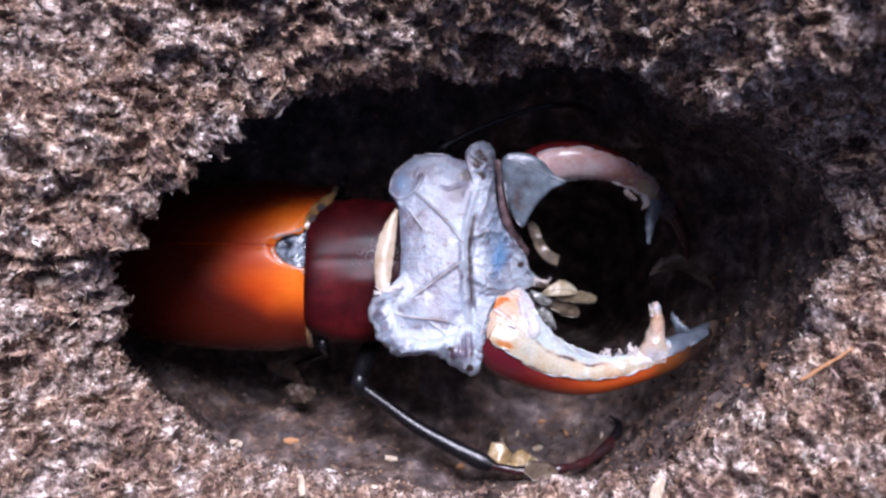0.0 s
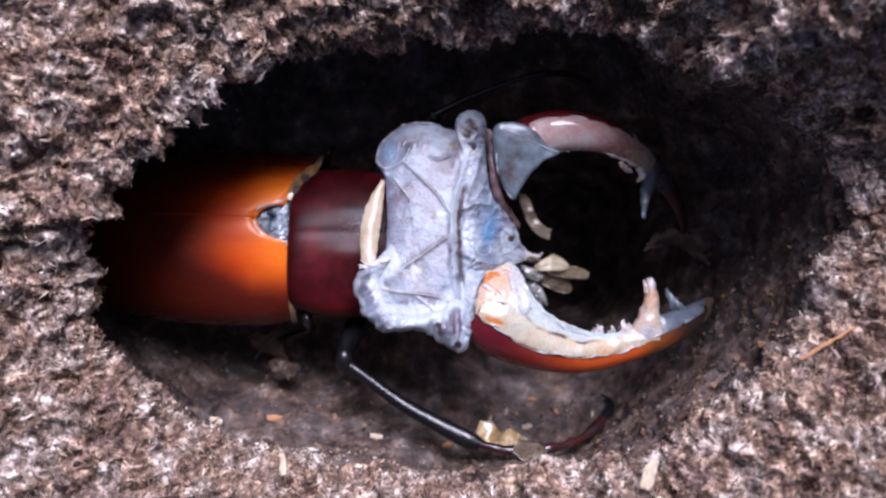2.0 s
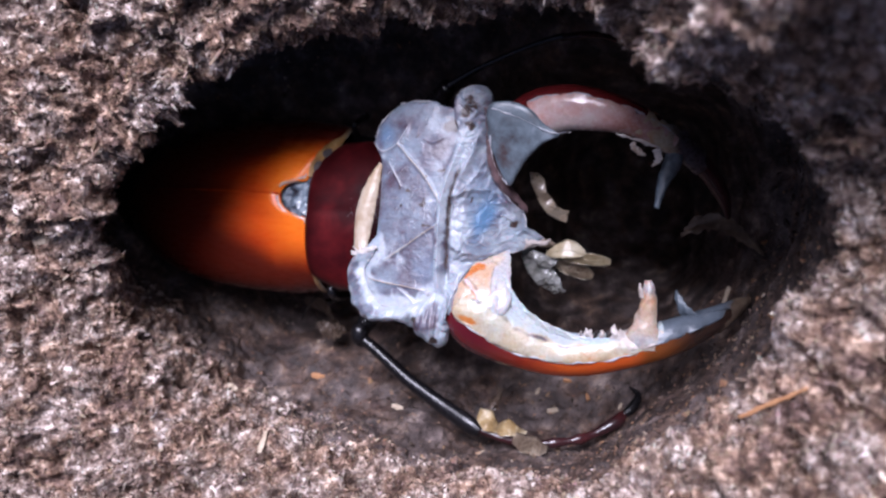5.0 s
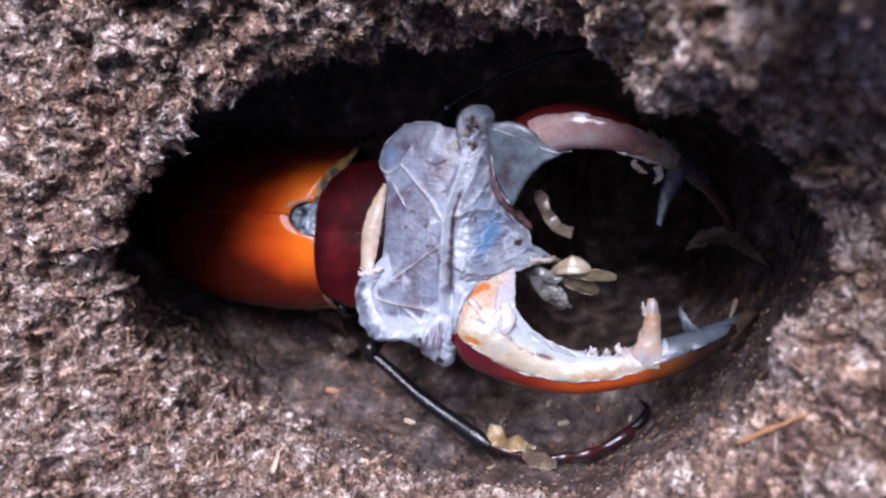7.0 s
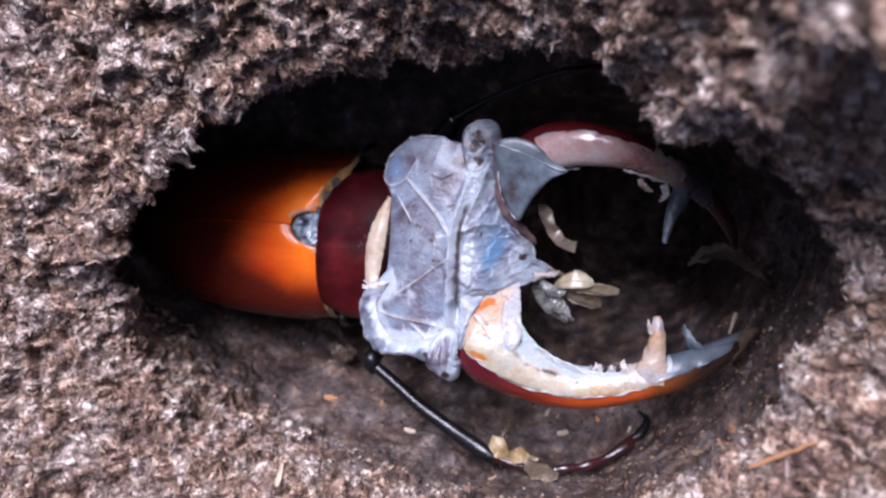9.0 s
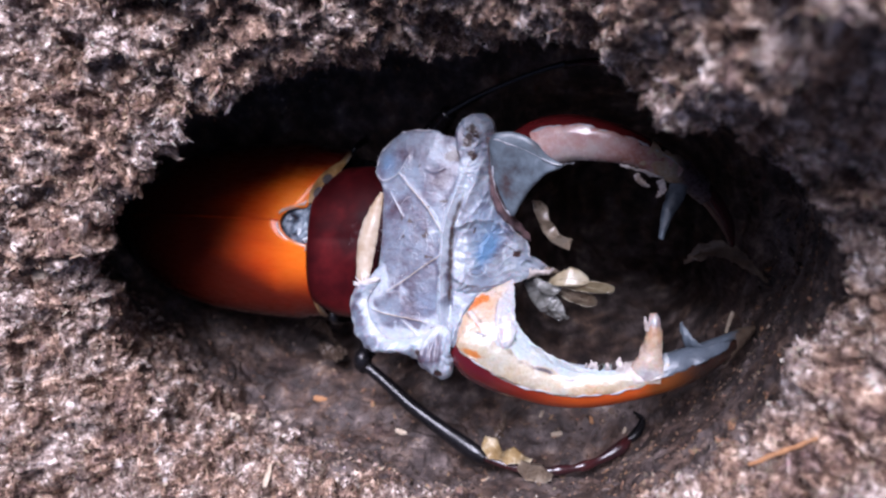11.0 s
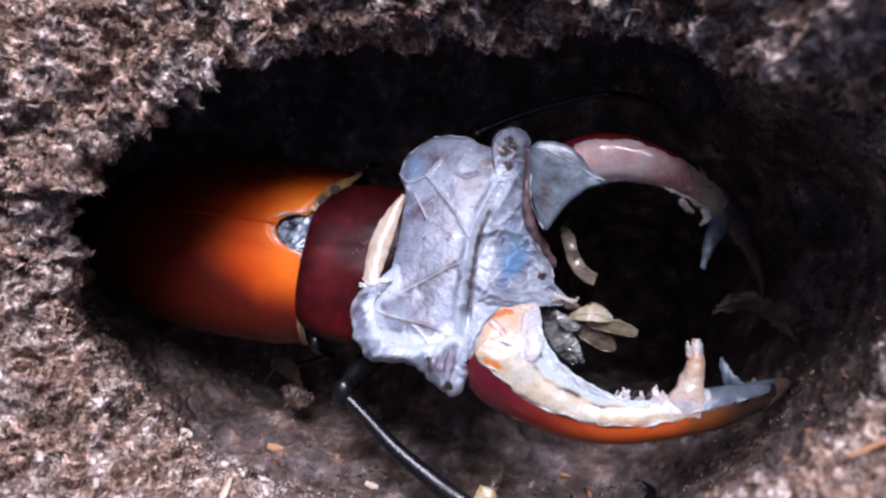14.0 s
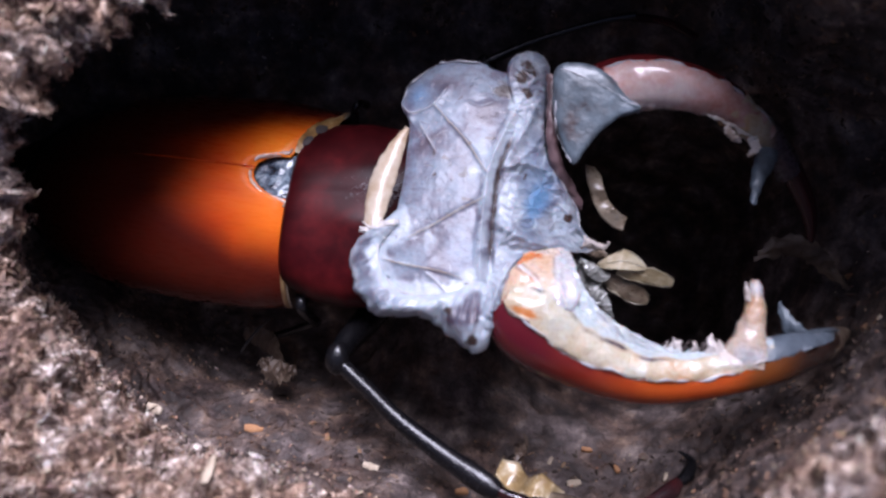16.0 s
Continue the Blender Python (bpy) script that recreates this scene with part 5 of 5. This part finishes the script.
for keys, r, seed in (([(9.2, 10.0, 2.0), (9.5, 7.4, 1.9), (10.6, 4.8, 1.8), (11.6, 3.4, 1.7)], 0.13, 105), ([(9.4, 13.5, 2.1), (11.4, 13.0, 2.3), (14.6, 11.7, 2.2), (17.6, 10.3, 1.9), (20.0, 10.4, 1.2)], 0.12, 106)):
    part("skin_edge", glints(np.array(keys), 0.8 * r, seed), white_mat, up_jaw, "thin whitish edge of skin")
for keys, twist, seed in (([(25.6, 10.2, 0.0, 0.1), (28.0, 9.4, -0.6, 0.2), (30.2, 8.7, -1.4, 0.3), (31.6, 8.6, -2.2, 0.3), (32.6, 9.2, -2.8, 0.12)], (10, -30), 108),
                          ([(27.6, 9.0, 0.0, 0.4), (28.4, 8.0, 0.2, 0.5), (29.4, 7.4, 0.0, 0.1)], (0, 60), 109), ([(30.6, 8.2, -0.8, 0.5), (31.0, 7.0, -0.6, 0.5), (30.2, 6.0, -0.4, 0.1)], (0, 40), 111)):
    part("jaw_skin", ribbon(keys, 40, 14, 0.3, 0.15, 6, twist, ragged=0.25, seed=seed), ivory_mat, up_jaw, "ragged white shreds on the inner edge")
part("tooth", crumple(tube([(33.0, 7.4, -3.2, 1.2, 0.8), (32.2, 5.4, -2.0, 1.0, 0.7), (31.4, 3.0, -0.6, 0.7, 0.5), (31.0, 0.8, 0.4, 0.2, 0.2)], 40, 14), 0.16, 1.0, 110), dusk_mat, up_jaw, "bluish grey pointed inner tooth")
# mouthparts
mouth = part("maxilla", ribbon([(12.8, -6.4, -4.4, 0.8), (13.8, -8.2, -5.0, 1.5), (14.9, -10.0, -5.6, 1.8), (16.2, -11.6, -6.2, 1.5), (17.2, -12.8, -6.6, 0.7)], 60, 30, 0.3, 0.30, 5, (-10, 20), ragged=0.25, seed=120), glassy_mat, beetle, "clear glassy film over the mouthparts")


def lobe(keys, mat, arch, twist, seed, label, pleat=0.05):
    """A leaf-shaped sheath with a rounded end and a few long folds."""
    return part("palp", ribbon(keys, 70, 26, arch, pleat, 2, twist, ragged=0.06, thick=0.06, seed=seed), mat, mouth, label)


for rails, mat, seed, label in (
        ([((15.4, -7.2, -5.0), (15.7, -6.7, -4.8)), ((16.4, -7.3, -4.3), (16.7, -5.9, -4.9)), ((18.0, -7.3, -3.9), (18.5, -4.9, -5.2)), ((19.6, -7.2, -4.2), (20.0, -5.4, -5.4)), ((21.0, -7.0, -4.9), (21.2, -6.7, -5.2))], amber_mat, 122, "golden-brown translucent palp lobe"),
        ([((17.8, -7.7, -5.0), (18.0, -7.3, -4.9)), ((19.2, -8.2, -5.3), (19.6, -6.7, -4.7)), ((21.4, -8.5, -5.8), (21.6, -6.7, -5.0)), ((23.2, -8.6, -6.3), (23.4, -7.1, -5.8)), ((24.4, -8.4, -6.7), (24.5, -7.7, -6.5))], amber_mat, 123, "yellowish long palp lobe"),
        ([((15.4, -8.2, -5.8), (15.7, -7.5, -5.4)), ((17.0, -9.4, -6.4), (17.4, -7.8, -5.2)), ((18.2, -10.0, -6.1), (18.8, -8.2, -6.0)), ((19.4, -10.6, -7.0), (20.0, -8.6, -6.0)), ((20.8, -10.9, -7.0), (21.4, -9.2, -6.8)), ((21.8, -10.7, -7.4), (22.0, -10.2, -7.3))], beige_mat, 124, "pale ribbed palp lobe")):
    leaf = part("palp", torn(rails, 0.07, seed=seed), mat, mouth, label)
    r = np.array(rails, float)
    for share in (0.0, 0.45, 1.0):
        line = r[:, 0] * (1 - share) + r[:, 1] * share + np.array([0, 0, 0.05])
        part("rib", glints(line, 0.06, seed + 10), rib_mat, leaf, "pale raised rib")
lobe([(14.8, -9.4, -5.2, 0.4), (16.0, -10.6, -5.6, 1.0), (17.2, -11.8, -6.2, 0.8), (17.9, -12.8, -6.8, 0.3)], glassy_mat, 0.5, (10, 60), 126, "clear folded palp sheath", 0.2)
lobe([(13.6, -6.6, -3.8, 0.3), (15.0, -7.6, -4.0, 0.8), (16.2, -8.2, -4.6, 0.7), (17.2, -8.0, -5.2, 0.2)], glassy_mat, 0.5, (-40, 10), 127, "crumpled wet film", 0.2)
lobe([(14.0, -5.4, -4.6, 0.4), (15.6, -5.6, -5.2, 0.7), (17.0, -6.0, -6.0, 0.3)], brown_mat, 0.5, (0, 40), 129, "brown palp stump", 0.15)
part("palp", torn([((13.2, 4.6, -4.6), (14.2, 4.4, -5.4)), ((13.4, 3.2, -4.4), (15.2, 3.4, -5.6)), ((14.0, 1.4, -4.9), (15.6, 1.8, -4.6)), ((14.6, 0.0, -5.0), (16.2, 0.8, -5.8)), ((15.6, -1.4, -5.4), (16.9, -0.2, -5.0)), ((17.0, -2.4, -6.2), (17.8, -0.8, -5.6)), ((18.2, -2.6, -6.0), (18.6, -1.0, -6.4))], 0.05, seed=128), beige_mat, mouth, "beige flat torn palp sheath")


# legs
def leg(name, segments):
    top = None
    for piece, keys, mat in segments:
        ob = part(piece, tube(keys, 40, 16), mat, top or beetle)
        top = top or ob
    return top


leg("foreleg", [
    ("foreleg", [(-9.0, -10.0, -13.0, 2.0, 2.0), (-11.0, -15.0, -11.0, 1.9, 1.8), (-12.9, -19.2, -6.2, 1.5, 1.5), (-13.1, -21.0, -3.6, 1.1, 1.1)], black_mat),
    ("knee", [(-12.6, -19.2, -3.4, 0.6, 0.6), (-12.9, -20.2, -2.9, 1.35, 1.3), (-12.9, -21.6, -2.8, 1.3, 1.2), (-12.4, -22.6, -3.0, 0.6, 0.6)], black_mat),
    ("tibia", [(-13.0, -21.2, -3.0, 0.9, 0.9), (-9.4, -23.6, -2.6, 0.95, 0.95), (-4.6, -27.0, -1.9, 1.05, 1.0), (1.0, -30.0, -1.0, 1.2, 1.05), (5.4, -32.0, 0.0, 1.35, 1.1), (7.4, -32.8, 0.3, 0.9, 0.8)], black_mat),
    ("tarsus", [(6.8, -32.6, 0.0, 0.6, 0.5), (11.0, -33.6, 0.0, 0.6, 0.55), (15.0, -33.7, 0.0, 0.75, 0.7), (16.6, -33.6, -0.2, 0.5, 0.5), (18.0, -33.5, -0.6, 0.78, 0.7), (20.0, -33.3, -1.4, 0.55, 0.5), (21.4, -33.1, -2.2, 0.8, 0.72), (23.2, -32.6, -3.4, 0.6, 0.55), (26.0, -31.2, -5.4, 1.0, 0.9), (27.0, -30.2, -6.8, 0.55, 0.5)], tarsus_mat),
    ("claw", [(26.8, -30.4, -6.4, 0.5, 0.5), (28.0, -29.6, -7.6, 0.75, 0.7), (28.6, -28.2, -9.2, 0.5, 0.45), (27.2, -27.4, -10.2, 0.12, 0.12)], black_mat)])
leg("midleg", [
    ("midleg", [(-18.0, -12.0, -10.0, 1.5, 1.5), (-19.0, -13.8, -7.2, 1.0, 1.0), (-19.1, -15.0, -6.0, 0.8, 0.8), (-19.0, -15.8, -6.4, 0.75, 0.75), (-19.0, -16.6, -9.0, 0.7, 0.7), (-19.4, -17.4, -14.0, 0.7, 0.7)], black_mat),
    ("tibia", [(-19.4, -17.4, -13.8, 0.6, 0.6), (-22.0, -18.6, -15.2, 0.5, 0.5), (-25.5, -20.0, -16.4, 0.5, 0.5)], black_mat),
    ("tarsus", [(-24.6, -17.6, -11.0, 0.14, 0.14), (-26.4, -19.4, -11.6, 0.2, 0.2), (-28.0, -21.6, -12.2, 0.22, 0.2), (-28.6, -22.6, -12.6, 0.08, 0.08)], black_mat)])
leg("foreleg", [
    ("foreleg", [(-8.0, 7.0, -11.0, 2.0, 2.0), (-3.0, 13.0, -9.0, 1.8, 1.6), (0.6, 16.6, -6.6, 1.2, 1.2)], black_mat),
    ("tibia", [(0.4, 16.4, -6.2, 0.6, 0.6), (4.6, 18.6, -6.0, 0.45, 0.45), (9.4, 20.6, -5.9, 0.4, 0.4), (14.0, 22.2, -5.9, 0.4, 0.4), (17.4, 23.0, -6.0, 0.5, 0.5)], black_mat),
    ("tarsus", [(17.0, 22.8, -6.2, 0.5, 0.5), (21.0, 23.2, -8.0, 0.5, 0.5), (25.0, 22.4, -10.5, 0.5, 0.5)], tarsus_mat)])
part("midleg", tube([(-17.5, 7.0, -14.5, 1.2, 1.2), (-16.8, 9.6, -11.4, 0.6, 0.6), (-16.4, 10.6, -10.2, 0.42, 0.42), (-16.2, 11.2, -10.8, 0.45, 0.45), (-16.2, 12.0, -14.5, 0.6, 0.6)], 30, 14), black_mat, beetle)


# ---- shed skin and chips ----
def scrap(keys, mat, label, seed, twist=(0, 40), pleat=0.3):
    return solid_thing("skin_scrap", ribbon(keys, 60, 28, 0.2, 0.7 * pleat, 3, twist, ragged=0.6, thick=0.05, seed=seed), mat, label, "skin scrap", "scraps of shed skin in the cell")


def torn_scrap(rails, mat, label, seed):
    return solid_thing("skin_scrap", torn(rails, 0.06, rough=0.07, seed=seed), mat, label, "skin scrap", "scraps of shed skin in the cell")


torn_scrap([((6.8, -31.0, 0.4), (7.4, -29.2, 0.2)), ((8.2, -32.0, 1.6), (9.2, -29.4, 0.3)), ((9.8, -32.5, 0.7), (10.4, -30.6, 1.9)), ((11.0, -32.5, 1.7), (11.8, -30.0, 0.8)), ((12.8, -32.5, 0.9), (13.4, -31.0, 1.3)), ((14.2, -32.2, 0.6), (14.4, -31.8, 0.5))], gold_film_mat, "crumpled golden-beige scrap of shed skin beside the foot", 130)
torn_scrap([((12.2, -33.8, 0.6), (12.6, -31.8, 0.9)), ((13.6, -34.8, 1.3), (14.2, -31.6, 2.0)), ((15.0, -35.2, 0.6), (15.8, -32.0, 1.3)), ((16.2, -35.1, 1.1), (16.8, -32.8, 1.5)), ((17.2, -34.6, 0.5), (17.4, -33.4, 0.6))], beige_mat, "brownish translucent scrap of shed skin over the foot", 134)
scrap([(8.8, -30.2, 0.0, 0.3), (9.2, -28.8, -0.8, 0.9), (9.6, -27.6, -1.8, 0.5), (9.4, -26.8, -2.6, 0.2)], brown_mat, "small brown upright scrap of shed skin", 136, (40, 80))
scrap([(33.6, -4.4, -9.4, 0.2), (36.0, -2.6, -9.2, 1.1), (39.0, -2.4, -9.4, 1.3), (42.0, -4.2, -9.8, 0.9), (44.6, -6.6, -10.2, 0.2)], brown_mat, "torn brown scrap of shed skin under the jaws", 138)
scrap([(-30.0, -20.0, -16.6, 0.6), (-27.0, -20.6, -17.2, 2.0), (-24.6, -22.4, -16.8, 1.7), (-23.0, -24.0, -15.5, 0.5)], brown_mat, "crumpled brown scrap of shed skin in shade", 140, (20, 70), 0.5)
scrap([(-26.4, -23.2, -14.6, 0.5), (-24.0, -24.4, -14.2, 1.5), (-21.6, -24.0, -15.0, 0.6)], brown_mat, "crumpled brown scrap of shed skin in shade", 142, (-20, 40), 0.45)


def laid(x, y, z):
    """The place and normal on the ground towards which (x, y, z) lies, seen from above the cell."""
    eye = np.array([15.0, 2.0, 112.0])
    d = np.array([x, y, z]) - eye
    d /= np.linalg.norm(d)
    rel = ground_grid.reshape(-1, 3) - eye
    along = rel @ d
    off = np.linalg.norm(rel - along[:, None] * d, axis=1)
    close = np.where(off < max(0.5, off.min() * 1.3))[0]
    i = close[along[close].argmin()]
    return ground_grid.reshape(-1, 3)[i], ground_normals.reshape(-1, 3)[i]


def chip(x, y, z, length, width, turn, mat, label, seed):
    c, up = laid(x, y, z)
    d = np.array([math.cos(radians(turn)), math.sin(radians(turn)), 0.0])
    d -= up * (d @ up)
    d *= length / 2 / np.linalg.norm(d)
    c = c + 0.25 * up
    keys = [(*(c - d), width * 0.38, 0.16), (*(c - d * 0.4), width * 0.5, 0.22), (*(c + d * 0.3), width * 0.46, 0.2), (*(c + d), width * 0.3, 0.12)]
    return solid_thing("wood_chip", crumple(tube(keys, 16, 8), 0.1, 0.8, seed), mat, label, "wood chip", "loose wood chips")


chip(-17.6, -30.6, 19.6, 3.6, 1.1, 82, chip_mat, "pale splinter of wood on the rim", 150)
chip(25.0, -26.4, 33.4, 3.6, 1.8, 85, chip_mat, "pale broad wood chip on the rim", 151)
chip(-48.4, -3.6, 23.8, 2.0, 1.9, 30, chip_mat, "pale square wood chip on the crumbled wood", 152)
chip(39.7, -13.6, -13.6, 3.2, 0.6, -58, chip_mat, "thin straw-coloured splinter on the cell floor", 153)
chip(42.0, -12.2, 37.4, 7.0, 0.5, 28, orange_chip_mat, "thin reddish fibre on the crumbled wood", 154)
chip(-23.0, -29.6, -4.0, 2.4, 1.1, 10, orange_chip_mat, "orange wood chip on the cell lining", 155)
for i, (x, y, z, s) in enumerate([(17, -29.4, -15.6, 0.9), (16, -32.4, -9.6, 1.1), (12.6, -30.4, -12, 0.8), (20.5, -30.6, -12.6, 0.9), (-8.6, -33.2, -6.4, 1.3), (-33.0, -29.6, 0.2, 1.2), (3.0, -34.2, -5.4, 1.2), (25.6, -30.6, -10.0, 0.7)]):
    chip(x, y, z, 1.5 * s, 0.8 * s, 40 * i, chip_mat if i % 3 else orange_chip_mat, "small light wood crumb on the cell lining", 160 + i)
